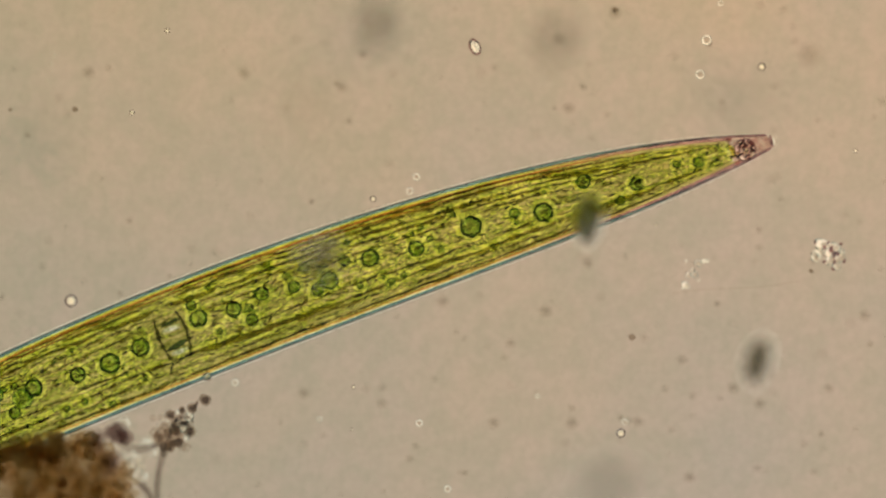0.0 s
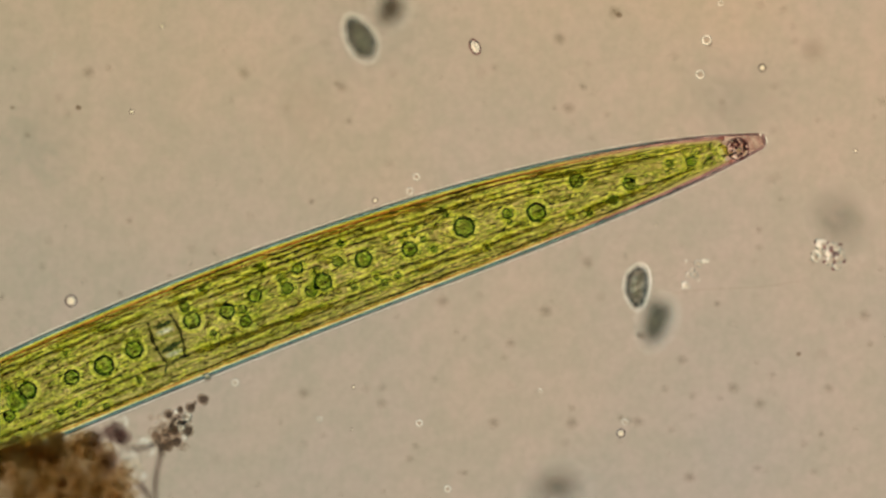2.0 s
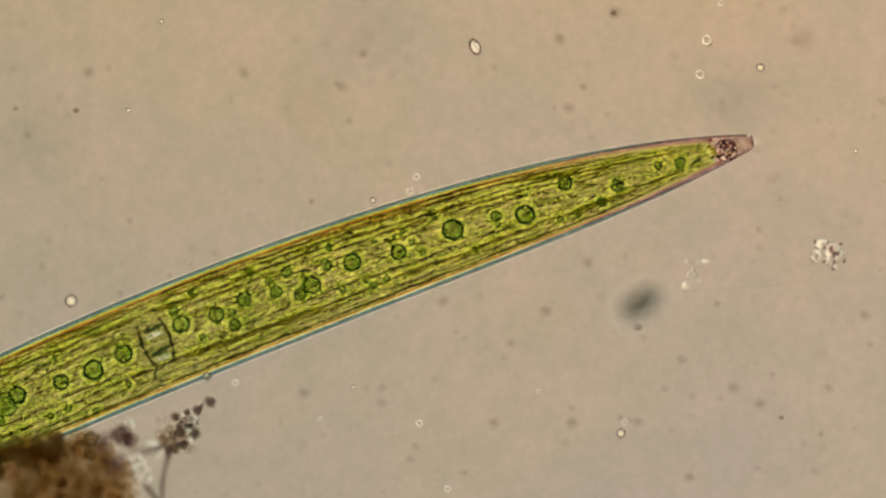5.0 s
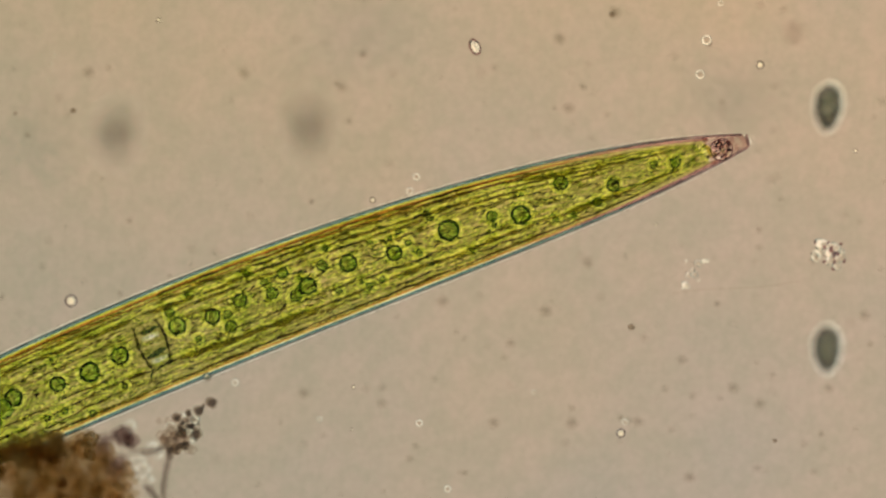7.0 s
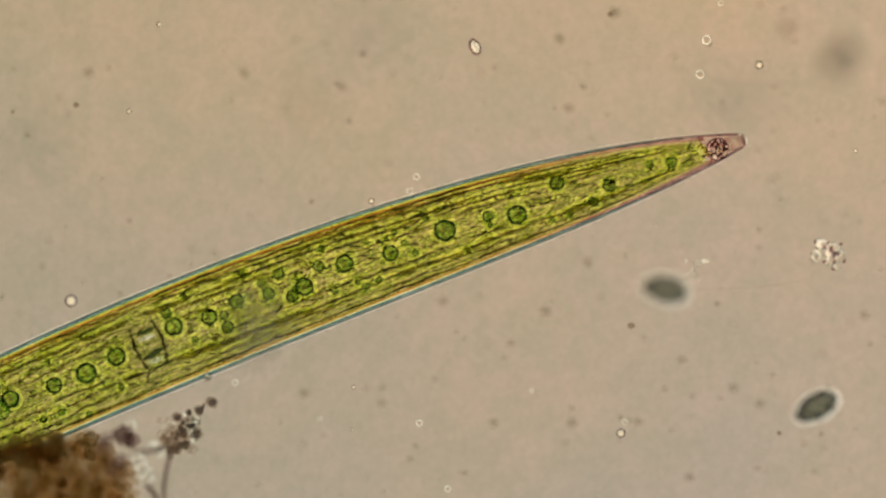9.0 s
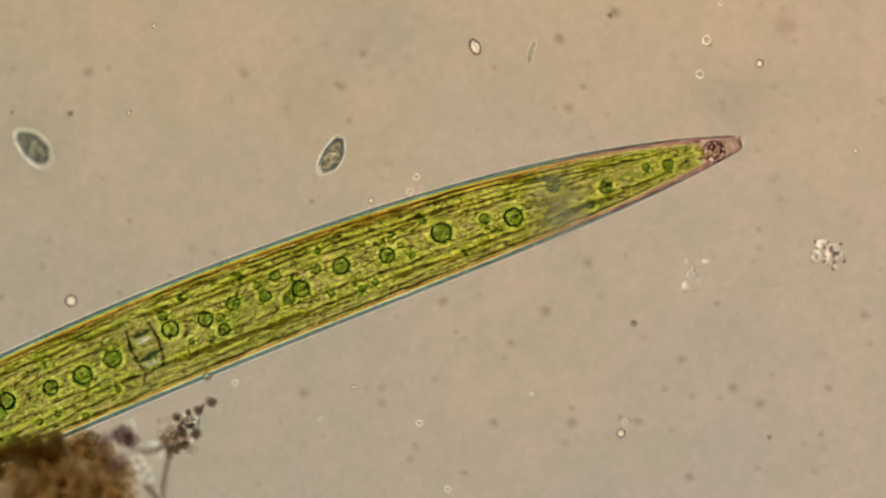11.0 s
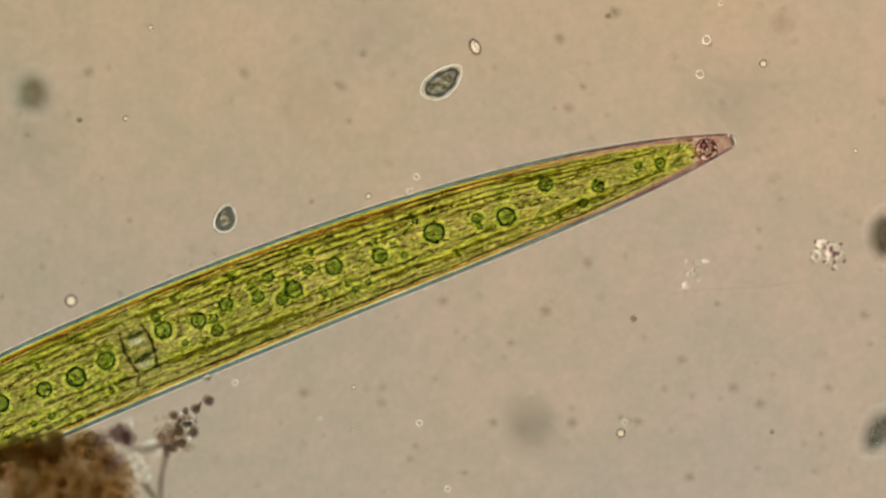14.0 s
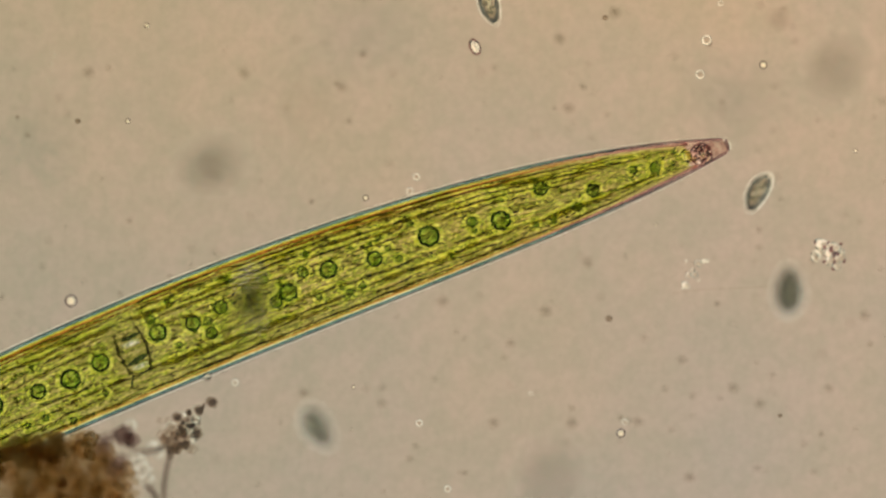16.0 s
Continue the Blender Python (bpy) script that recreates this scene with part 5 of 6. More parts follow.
    walk(next(swimmers), [at(0, -3.333, -1.867, 4.21, 72), at(6.4, -2.873, -1.609, 4.21, 72), at(6.7, -2.507, -0.492, 4.21, 72), at(6.8, -2.386, -0.119, 3.92, 61), at(6.9, -2.092, 0.254, 4.06, 59), at(7, -1.915, 0.676, 4.51, 76), at(7.1, -1.877, 1.081, 4.81, 95), at(7.2, -1.987, 1.517, 5.12, 104), at(7.3, -2.1, 1.954, 5.12, 104), at(16, -2.485, 2.313, 5.12, 104)])
    walk(next(swimmers), [at(0, 3.031, 2.11, 0.93, 52), at(6.8, 2.594, 1.806, 0.93, 52), at(6.9, 2.431, 1.32, 0.93, 52), at(7, 2.267, 0.835, 1.03, 80), at(7.1, 2.096, 0.353, 0.82, 60), at(7.2, 1.707, 0.056, 0.82, 25), at(7.3, 1.317, -0.306, 0.71, 60), at(7.4, 1.251, -0.778, 0.82, 92), at(7.5, 1.235, -1.288, 0.71, 84), at(7.6, 1.218, -1.759, 0.82, 90), at(16, 1.52, -2.197, 0.82, 90)])
    walk(next(swimmers), [at(0, 0.158, 2.524, 6.08, -54), at(7.2, 0.125, 1.999, 6.08, -54), at(7.3, 0.38, 1.645, 6.08, -54), at(7.4, 0.637, 1.291, 5.76, -49), at(7.5, 1.006, 0.94, 5.76, -55), at(7.6, 1.169, 0.529, 5.76, -76), at(7.7, 1.209, 0.135, 5.76, -75), at(7.8, 1.301, 0.036, 5.76, -38), at(7.9, 1.542, -0.128, 5.43, -54), at(8, 1.736, -0.556, 5.43, -74), at(8.1, 1.807, -1.031, 5.76, -79), at(8.2, 1.843, -1.114, 5.76, -32), at(8.3, 2.043, -1.179, 5.92, -44), at(8.4, 2.186, -1.441, 6.08, -61), at(8.5, 2.331, -1.703, 6.08, -61), at(16, 2.755, -2.013, 6.08, -61)])
    walk(next(swimmers), [at(0, -3.573, -2.01, 6.08, 27), at(7.3, -3.115, -1.753, 6.08, 27), at(7.8, -1.326, -0.851, 6.08, 27), at(7.9, -0.97, -0.671, 5.43, 24), at(8, -0.673, -0.564, 4.21, 20), at(8.1, -0.373, -0.36, 3.92, 31), at(8.2, -0.092, -0.211, 4.51, 36), at(8.3, 0.184, 0.043, 4.81, 42), at(8.4, 0.48, 0.3, 4.81, 31), at(8.5, 0.776, 0.405, 5.12, 13), at(8.6, 1.132, 0.455, 5.12, 4), at(8.7, 1.624, 0.465, 4.81, 18), at(8.8, 1.878, 0.695, 4.66, 40), at(8.9, 2.103, 0.867, 4.51, 44), at(9, 2.325, 1.123, 4.81, 45), at(9.1, 2.547, 1.319, 5.12, 41), at(9.3, 2.994, 1.715, 5.12, 41), at(16, 3.451, 1.977, 5.12, 41)])
    walk(next(swimmers), [at(0, 3.683, -1.425, 1.96, -2), at(8.5, 3.188, -1.234, 1.96, -2), at(8.7, 2.411, -0.829, 1.96, -2), at(8.8, 2.025, -0.627, 1.72, -30), at(8.9, 1.663, -0.389, 1.72, -35), at(9, 1.308, -0.236, 1.72, -15), at(9.1, 0.9, -0.238, 1.84, 8), at(9.2, 0.538, -0.467, 1.96, 38), at(9.3, 0.219, -0.759, 2.08, 48), at(9.4, -0.08, -1.091, 2.33, 52), at(9.5, -0.344, -1.454, 2.58, 55), at(9.6, -0.61, -1.818, 2.58, 55), at(16, -0.778, -2.32, 2.58, 55)])
    walk(next(swimmers), [at(0, 2.095, -2.242, 1.84, 100), at(8.75, 1.732, -1.855, 1.84, 100), at(8.85, 1.845, -1.523, 1.84, 100), at(8.9, 1.96, -1.192, 1.37, 95), at(9, 2.198, -0.928, 0.93, 25), at(9.1, 2.552, -0.91, 1.14, 0), at(9.2, 2.908, -0.894, 1.14, 0), at(16, 3.416, -1.05, 1.14, 0)])
    walk(next(swimmers), [at(0, -2.334, -2.072, 3.07, 42), at(8.4, -1.938, -1.721, 3.07, 42), at(8.6, -1.498, -1.32, 3.07, 42), at(8.7, -1.309, -1.147, 3.35, 52), at(8.8, -1.279, -1.039, 4.21, 73), at(8.9, -1.197, -0.786, 5.43, 72), at(9.1, -0.996, -0.193, 6.75, 75), at(9.4, -0.732, 0.951, 7.8, 78), at(9.5, -0.602, 1.637, 7.8, 79), at(9.6, -0.47, 2.324, 7.8, 79), at(16, -0.575, 2.837, 7.8, 79)])
    walk(next(swimmers), [at(0, 3.358, 0.553, 2.58, -159), at(4.5, 2.835, 0.467, 2.58, -159), at(4.8, 1.807, 0.07, 2.84, -153), at(5.1, 0.879, -0.525, 3.1, -147), at(5.4, 0.053, -1.056, 2.84, -141), at(5.7, -0.477, -1.619, 2.58, -133), at(5.8, -1.007, -2.183, 2.58, -133), at(16, -1.229, -2.663, 2.58, -133)])
    walk(next(swimmers), [at(0, -1.101, 2.858, 1.37, -113), at(4.9, -0.911, 2.361, 1.37, -113), at(5, -1.21, 1.664, 1.37, -113), at(5.3, -1.509, 0.967, 1.14, -120), at(5.6, -1.94, 0.402, 1.37, -137), at(5.9, -2.402, 0.137, 1.84, -159), at(6.1, -2.799, 0.069, 2.08, -171), at(6.2, -3.197, 0.003, 2.08, -171), at(16, -3.727, 0.004, 2.08, -171)])
    walk(next(swimmers), [at(0, 3.338, 1.251, 1.84, 173), at(9.7, 2.841, 1.065, 1.84, 173), at(10, 2.046, 1.166, 1.37, 184), at(10.3, 1.216, 0.967, 1.6, 174), at(10.6, 0.583, 1.33, 2.08, 140), at(10.8, 0.384, 1.66, 2.33, 121), at(10.9, 0.185, 1.992, 2.33, 121), at(16, 0.234, 2.52, 2.33, 121)])
    walk(next(swimmers), [at(0, -3.713, 1.159, 1.07, -40), at(10.6, -3.204, 1.001, 1.07, -40), at(10.7, -2.806, 0.802, 1.07, -40), at(11, -2.411, 0.602, 0.52, -50), at(11.2, -2.311, 0.436, 0.31, -60), at(11.3, -2.248, 0.27, 0.2, -60, 30), at(11.4, -2.096, -0.013, 0.1, -55), at(11.5, -2.129, -0.063, 0.1, -50), at(11.6, -2.112, -0.267, 0.31, -60), at(11.7, -1.988, -0.429, 1.07, -60), at(11.8, -1.774, -0.455, 1.3, -20), at(11.9, -1.578, -0.38, 0.68, 15), at(12, -1.328, -0.223, 0.68, 25), at(12.1, -1.048, -0.173, 0.68, 0), at(12.2, -0.81, -0.295, 2.03, -40), at(12.3, -0.762, -0.626, 2.28, -80, 45), at(12.4, -0.831, -0.841, 2.41, -90, 60), at(12.5, -0.791, -0.825, 2.54, -30, 60), at(12.6, -0.63, -0.67, 2.03, 5, 20), at(12.7, -0.388, -0.521, 1.78, 0), at(12.8, -0.12, -0.535, 1.66, -20), at(12.9, 0.066, -0.737, 1.66, -50), at(13, 0.12, -1.049, 1.66, -68), at(13.1, 0.053, -1.314, 2.03, -90), at(13.3, -0.092, -1.893, 2.03, -90), at(16, -0.117, -2.422, 2.03, -90)])
    walk(next(swimmers), [at(0, -0.181, 2.798, 0.63, -70), at(10, -0.147, 2.266, 0.63, -70), at(10.1, -0.28, 1.668, 0.63, -70), at(10.5, -0.413, 1.069, 0.31, -75), at(10.9, -0.614, 0.637, 0.1, -120), at(11.3, -0.74, 0.446, 0.05, -125), at(11.4, -0.773, 0.433, 0.05, -100), at(11.5, -0.68, 0.37, 0.05, -65), at(11.6, -0.753, 0.567, 0.1, -40), at(11.7, -0.863, 0.663, 0.2, -30, 40), at(11.8, -0.873, 0.689, 0.31, 10, 45), at(11.9, -0.903, 0.683, 0.41, 35, 20), at(12, -1.168, 0.44, 0.63, 60), at(12.1, -1.169, 0.123, 1.3, 70), at(12.2, -0.926, -0.189, 1.78, 110), at(12.3, -0.591, -0.535, 1.78, 110), at(12.4, -0.511, -0.949, 1.78, 85), at(12.5, -0.494, -1.396, 2.03, 88), at(12.6, -0.478, -1.844, 2.03, 88), at(16, -0.61, -2.358, 2.03, 88)])
    walk(next(swimmers), [at(0, 1.159, 2.761, 0.1, 70), at(10.7, 0.953, 2.269, 0.1, 70), at(10.8, 0.72, 1.67, 0.1, 70), at(11.2, 0.486, 1.07, 0.1, 70), at(11.5, 0.31, 0.73, 0.05, 65), at(11.6, 0.17, 0.536, 0.05, 80), at(11.7, 0.12, 0.52, 0.2, 95), at(11.8, 0.093, 0.81, 0.2, 95), at(11.9, 0.136, 1.066, 0.2, 85), at(12, 0.076, 1.352, 0.31, 100), at(12.1, 0.02, 1.669, 0.31, 100), at(12.2, -0.037, 1.985, 0.31, 100), at(16, -0.046, 2.518, 0.31, 100)])
    walk(next(swimmers), [at(0, 1.686, -2.337, 5.43, 74), at(11.3, 1.378, -1.91, 5.43, 74), at(11.4, 1.467, -1.607, 5.43, 74), at(11.5, 1.554, -1.304, 5.76, 83), at(11.6, 1.556, -0.888, 5.43, 79), at(11.7, 1.699, -0.555, 5.59, 54), at(11.8, 1.992, -0.289, 5.59, 29), at(11.9, 2.415, -0.157, 5.76, 17), at(12, 2.839, -0.027, 5.76, 17), at(16, 3.365, -0.031, 5.76, 17)])
    walk(next(swimmers), [at(0, -0.232, -2.379, 4.81, 68), at(10.3, -0.181, -1.854, 4.81, 68), at(11.2, 0.974, 0.991, 4.81, 68), at(11.3, 1.105, 1.31, 4.21, 68), at(11.4, 1.24, 1.652, 4.21, 68), at(11.5, 1.376, 1.996, 4.21, 68), at(16, 1.675, 2.43, 4.21, 68)])
    walk(next(swimmers), [at(0, -3.598, 0.752, 0.52, -40), at(12.3, -3.076, 0.642, 0.52, -40), at(12.4, -2.81, 0.469, 0.52, -40), at(12.5, -2.545, 0.297, 0.31, -40), at(12.6, -2.085, 0.164, 0.31, -15), at(12.7, -1.695, 0.03, 0.2, -15), at(12.8, -1.655, -0.013, 0.2, -60, 55), at(12.9, -1.697, -0.027, 0.1, -100, 35), at(13, -1.64, -0.03, 0.1, -65), at(13.1, -1.763, 0.15, 0.2, -35), at(13.2, -1.426, 0.216, 0.1, 10), at(13.3, -1.279, 0.296, 0.1, 10, 45), at(13.4, -1.386, 0.283, 0.1, 40, 60), at(13.5, -1.436, 0.326, 0.1, 40, 40), at(13.6, -1.483, 0.23, 0.05, 65), at(13.7, -1.497, 0.177, 0.05, 88), at(13.8, -1.319, 0.176, 0.1, 155), at(13.9, -1.173, 0.136, 0.1, 175, 20), at(14, -1.28, 0.176, 0.15, 240, 55), at(14.1, -1.279, 0.256, 0.1, 250, 60), at(14.2, -1.319, 0.216, 0.1, 205, 35), at(14.3, -1.657, -0.013, 0.1, 230, 10), at(14.4, -1.537, 0.11, 0.1, 240), at(14.5, -1.389, 0.017, 0.31, 308, 15), at(14.6, -1.102, -0.08, 0.63, 345), at(14.7, -1.145, -0.053, 0.84, 345), at(14.8, -1.225, -0.04, 0.63, 340), at(14.9, -1.371, 0.017, 0.52, 330), at(15, -1.431, 0.043, 0.52, 330), at(15.1, -1.494, 0.03, 0.84, 290), at(15.2, -1.732, 0.03, 1.07, 340), at(15.3, -2.105, 0.189, 1.66, 330), at(15.4, -2.369, 0.471, 2.28, 310), at(15.5, -2.494, 0.681, 3.07, 300), at(15.6, -2.722, 0.863, 3.63, 300), at(15.7, -2.955, 1.045, 3.63, 300), at(16, -3.454, 1.222, 3.63, 300)])
    walk(next(swimmers), [at(0, -3.253, -1.853, 4.51, 82), at(11.9, -2.794, -1.592, 4.51, 82), at(12.3, -2.584, 0.003, 4.51, 82), at(12.4, -2.531, 0.402, 4.51, 82), at(12.5, -2.47, 0.844, 4.36, 81), at(12.6, -2.386, 1.321, 4.51, 80), at(12.7, -2.32, 1.651, 4.51, 79), at(12.8, -2.255, 1.98, 4.51, 79), at(16, -2.651, 2.329, 4.51, 79)])
    walk(next(swimmers), [at(0, 3.476, -1.413, 6.08, -176), at(12.6, 2.989, -1.216, 6.08, -176), at(12.8, 2.399, -1.258, 6.08, -176), at(12.9, 2.121, -1.277, 6.08, -190), at(13, 1.811, -1.153, 5.59, -222), at(13.1, 1.596, -0.81, 5.12, -246), at(13.2, 1.479, -0.398, 4.81, -249), at(13.3, 1.304, -0.026, 5.12, -233), at(13.4, 0.997, 0.24, 5.12, -220), at(13.5, 0.546, 0.612, 5.12, -218), at(13.6, 0.253, 0.813, 5.12, -243), at(13.7, 0.241, 1.212, 4.81, -272), at(13.8, 0.283, 1.65, 4.81, -276), at(13.9, 0.326, 2.088, 4.81, -276), at(16, 0.407, 2.609, 4.81, -276)])
    walk(next(swimmers), [at(0, 3.464, -1.504, 1.37, -167), at(12.9, 2.977, -1.292, 1.37, -167), at(13, 2.586, -1.386, 1.14, -170), at(13.1, 2.18, -1.525, 1.14, -160), at(13.3, 1.37, -1.805, 1.14, -160), at(16, 1.69, -2.228, 1.14, -160)])
    walk(next(swimmers), [at(0, -0.345, 2.533, 0.84, 88), at(13.3, -0.272, 2.006, 0.84, 88), at(13.4, -0.18, 1.666, 0.84, 88), at(13.5, -0.087, 1.328, 0.73, 88), at(13.6, 0, 0.999, 0.52, 105), at(13.7, 0.053, 0.876, 0.31, 130, 55), at(13.8, 0, 0.956, 0.2, 165, 45), at(13.9, -0.093, 1, 0.1, 185, 10), at(14, -0.003, 0.98, 0.1, 212), at(14.1, -0.257, 0.756, 0.31, 240), at(14.2, -0.283, 0.419, 0.52, 265), at(14.3, -0.093, 0.097, 0.84, 300), at(14.4, 0.147, -0.173, 0.63, 305), at(14.5, 0.29, -0.436, 0.31, 285, 30), at(14.6, 0.173, -0.66, 0.1, 235), at(14.7, 0.243, -0.537, 0.1, 235), at(14.8, 0.053, -0.779, 0.31, 240), at(14.9, 0.04, -1.021, 0.63, 285), at(15, 0.236, -1.281, 0.84, 305), at(15.1, 0.386, -1.593, 0.84, 300), at(15.2, 0.536, -1.906, 0.84, 300), at(16, 0.68, -2.418, 0.84, 300)])
    walk(next(swimmers), [at(0, -0.614, -2.2, 4.81, 88), at(13.3, -0.472, -1.692, 4.81, 88), at(13.4, -0.465, -1.396, 4.81, 88), at(13.5, -0.458, -1.15, 4.51, 81), at(13.6, -0.386, -0.876, 4.81, 57), at(13.7, -0.132, -0.652, 5.12, 27), at(13.8, 0.144, -0.609, 5.12, -10), at(13.9, 0.398, -0.743, 5.43, -49), at(14, 0.519, -1.031, 5.59, -82), at(14.1, 0.463, -1.232, 5.92, -98), at(14.2, 0.447, -1.572, 6.08, -93), at(14.3, 0.43, -1.914, 6.08, -93), at(16, 0.546, -2.426, 6.08, -93)])
    walk(next(swimmers), [at(0, -3.688, 0.835, 3.07, -16), at(14.1, -3.172, 0.718, 3.07, -16), at(14.2, -2.758, 0.599, 3.07, -16), at(14.3, -2.346, 0.48, 3.07, -17), at(14.4, -1.953, 0.351, 2.8, 0), at(14.5, -1.891, 0.456, 3.35, 0), at(14.6, -2.094, 0.737, 3.63, -75), at(14.7, -2.067, 1.136, 3.92, -120), at(14.8, -1.717, 1.375, 4.51, -143), at(14.9, -1.363, 1.65, 4.81, -142), at(15, -1.011, 1.927, 4.81, -142), at(16, -1.256, 2.394, 4.81, -142)])
    walk(next(swimmers), [at(0, -2.913, 2.173, 2.8, -85), at(13.7, -2.489, 1.856, 2.8, -85), at(13.8, -2.462, 1.526, 2.8, -85), at(13.9, -2.437, 1.196, 2.54, -90), at(14, -2.416, 0.915, 2.28, -90), at(14.1, -2.371, 0.7, 2.03, -90), at(14.2, -2.294, 0.498, 1.66, -90), at(14.3, -2.24, 0.303, 1.18, -90), at(14.4, -2.206, 0.123, 0.84, -100), at(14.5, -2.17, -0.036, 0.52, -110), at(14.6, -2.143, -0.127, 0.1, -140), at(14.7, -2.143, -0.12, 0.1, -160), at(14.8, -2.156, -0.12, 0.15, -170), at(14.9, -2.208, -0.106, 0.2, -160), at(15, -2.255, -0.126, 0.31, -150), at(15.1, -2.3, -0.186, 0.52, -150), at(15.2, -2.378, -0.253, 0.84, -150), at(15.3, -2.499, -0.389, 1.3, -150), at(15.4, -2.577, -0.508, 1.54, -150), at(15.5, -2.801, -0.693, 1.78, -150), at(15.6, -3.031, -0.884, 1.78, -150), at(16, -3.541, -1.032, 1.78, -150)])
    walk(next(swimmers), [at(0, 3.616, 0.055, 0.1, -60), at(13.5, 3.082, 0.047, 0.1, -60), at(13.6, 2.786, -0.13, 0.1, -60), at(13.7, 2.489, -0.306, 0.05, -60), at(13.8, 2.546, -0.443, 0.05, -75), at(13.9, 2.853, -0.73, 0.1, -75), at(16, 3.369, -0.862, 0.1, -75)])
    walk(next(swimmers), [at(0, 3.361, -0.625, 2.03, 117), at(13.8, 2.839, -0.528, 2.03, 117), at(13.9, 2.658, -0.172, 1.9, 80), at(14, 2.582, 0.076, 1.78, 85), at(14.1, 2.493, 0.202, 1.66, 20), at(14.2, 2.255, 0.23, 1.54, 0), at(14.3, 1.839, 0.255, 1.66, -5), at(14.4, 1.485, 0.407, 2.28, -35), at(14.5, 1.111, 0.671, 3.35, -40), at(14.6, 0.96, 0.894, 4.06, -40), at(14.7, 0.824, 1.001, 4.66, -9), at(14.8, 0.612, 0.945, 5.28, 19), at(14.9, 0.28, 0.812, 5.59, 15), at(15, -0.144, 0.742, 5.76, -4), at(15.1, -0.637, 0.877, 5.92, -26), at(15.2, -0.902, 1.116, 6.25, -35), at(15.3, -1.161, 1.249, 6.41, -15), at(15.5, -1.587, 1.298, 6.58, -20), at(15.7, -2.242, 1.642, 6.75, -28), at(15.8, -2.897, 1.986, 6.75, -28), at(16, -3.33, 2.283, 6.75, -28)])
    walk(next(swimmers), [at(0, 2.576, 2.437, 4.81, -103), at(14, 2.194, 2.075, 4.81, -103), at(14.1, 2.095, 1.65, 4.81, -103), at(14.2, 1.996, 1.225, 4.81, -103), at(14.3, 1.892, 0.788, 4.36, -115), at(14.4, 1.603, 0.367, 4.21, -136), at(14.5, 1.181, 0.096, 4.21, -126), at(14.6, 1.065, -0.373, 4.21, -91), at(14.7, 1.161, -0.864, 4.21, -86), at(14.8, 1.119, -1.224, 4.21, -94), at(14.9, 1.108, -1.612, 4.51, -91), at(15, 1.097, -2, 4.51, -91), at(16, 1.352, -2.463, 4.51, -91)])
    walk(next(swimmers), [at(0, 2.044, -2.241, 2.33, 40), at(13.7, 1.687, -1.849, 2.33, 40), at(13.8, 1.975, -1.587, 2.33, 40), at(13.9, 2.264, -1.326, 2.2, 45), at(14, 2.568, -1.071, 1.96, 48), at(14.1, 2.873, -0.826, 1.96, 48), at(16, 3.383, -0.972, 1.96, 48)])
    walk(next(swimmers), [at(0, 3.443, -0.389, 0.73, 0), at(14.2, 2.914, -0.329, 0.73, 0), at(14.3, 2.556, -0.28, 0.63, -10), at(14.4, 2.314, -0.2, 0.52, -5), at(14.5, 2.036, -0.349, 0.96, 38), at(14.6, 1.842, -0.698, 1.07, 68), at(14.7, 1.653, -1.012, 0.84, 70), at(14.8, 1.578, -1.102, 0.52, 20), at(14.9, 1.495, -0.982, 0.41, -30), at(15, 1.337, -0.77, 0.05, -62), at(15.1, 1.117, -0.363, 0.05, -60), at(15.2, 0.916, -0.12, 0.52, -35), at(15.3, 0.751, -0.296, 0.96, -110), at(15.4, 0.592, -0.562, 0.84, -110), at(15.5, 0.413, -0.962, 0.52, -118), at(15.6, 0.093, -1.156, 0.31, -160), at(15.7, -0.297, -1.102, 0.31, -195), at(15.8, -0.645, -0.912, 0.84, -205), at(15.9, -0.79, -0.87, 1.78, -220), at(16, -0.743, -1.048, 1.9, -245)])
    walk(next(swimmers), [at(0, 3.319, -1.78, 0.52, -20), at(14.3, 2.85, -1.528, 0.52, -20), at(14.4, 2.557, -1.412, 0.41, -20), at(14.5, 2.326, -1.266, 0.2, -28), at(14.6, 1.952, -1.236, 0.31, 5), at(14.7, 1.574, -1.275, 0.52, 0), at(14.8, 1.777, -1.301, 0.73, -25), at(14.9, 1.801, -1.208, 0.52, -60), at(15, 1.863, -0.913, 0.05, -100), at(15.1, 1.913, -0.537, 0.1, -95), at(15.2, 1.859, -0.16, 0.2, -75), at(15.3, 1.629, 0.163, 0.2, -48), at(15.4, 1.386, 0.27, 0.1, -35), at(15.5, 1.487, 0.177, 0.05, -25, 25), at(15.6, 1.399, 0.176, 0.1, -45, 45), at(15.7, 1.537, 0.15, 0.05, 0, 40), at(15.8, 1.563, 0.137, 0.05, 45, 15), at(15.9, 1.643, 0.163, 0.1, 45), at(16, 1.852, 0.336, 0.36, 58)])
    walk(next(swimmers), [at(0, -0.378, -2.468, 6.75, 97), at(14.2, -0.298, -1.95, 6.75, 97), at(14.3, -0.34, -1.602, 6.75, 97), at(14.4, -0.383, -1.255, 6.75, 105), at(14.5, -0.521, -0.915, 6.75, 98), at(14.6, -0.492, -0.528, 6.58, 72), at(14.7, -0.37, -0.462, 6.41, 43), at(14.8, -0.276, -0.325, 6.41, 44), at(14.9, -0.193, -0.292, 6.58, 11), at(15, -0.072, -0.285, 6.58, 47), at(15.1, 0.053, -0.029, 6.92, 67), at(15.3, 0.38, 0.789, 7.44, 73), at(15.5, 0.576, 1.639, 7.44, 77), at(15.6, 0.771, 2.49, 7.44, 77), at(16, 0.927, 2.99, 7.44, 77)])
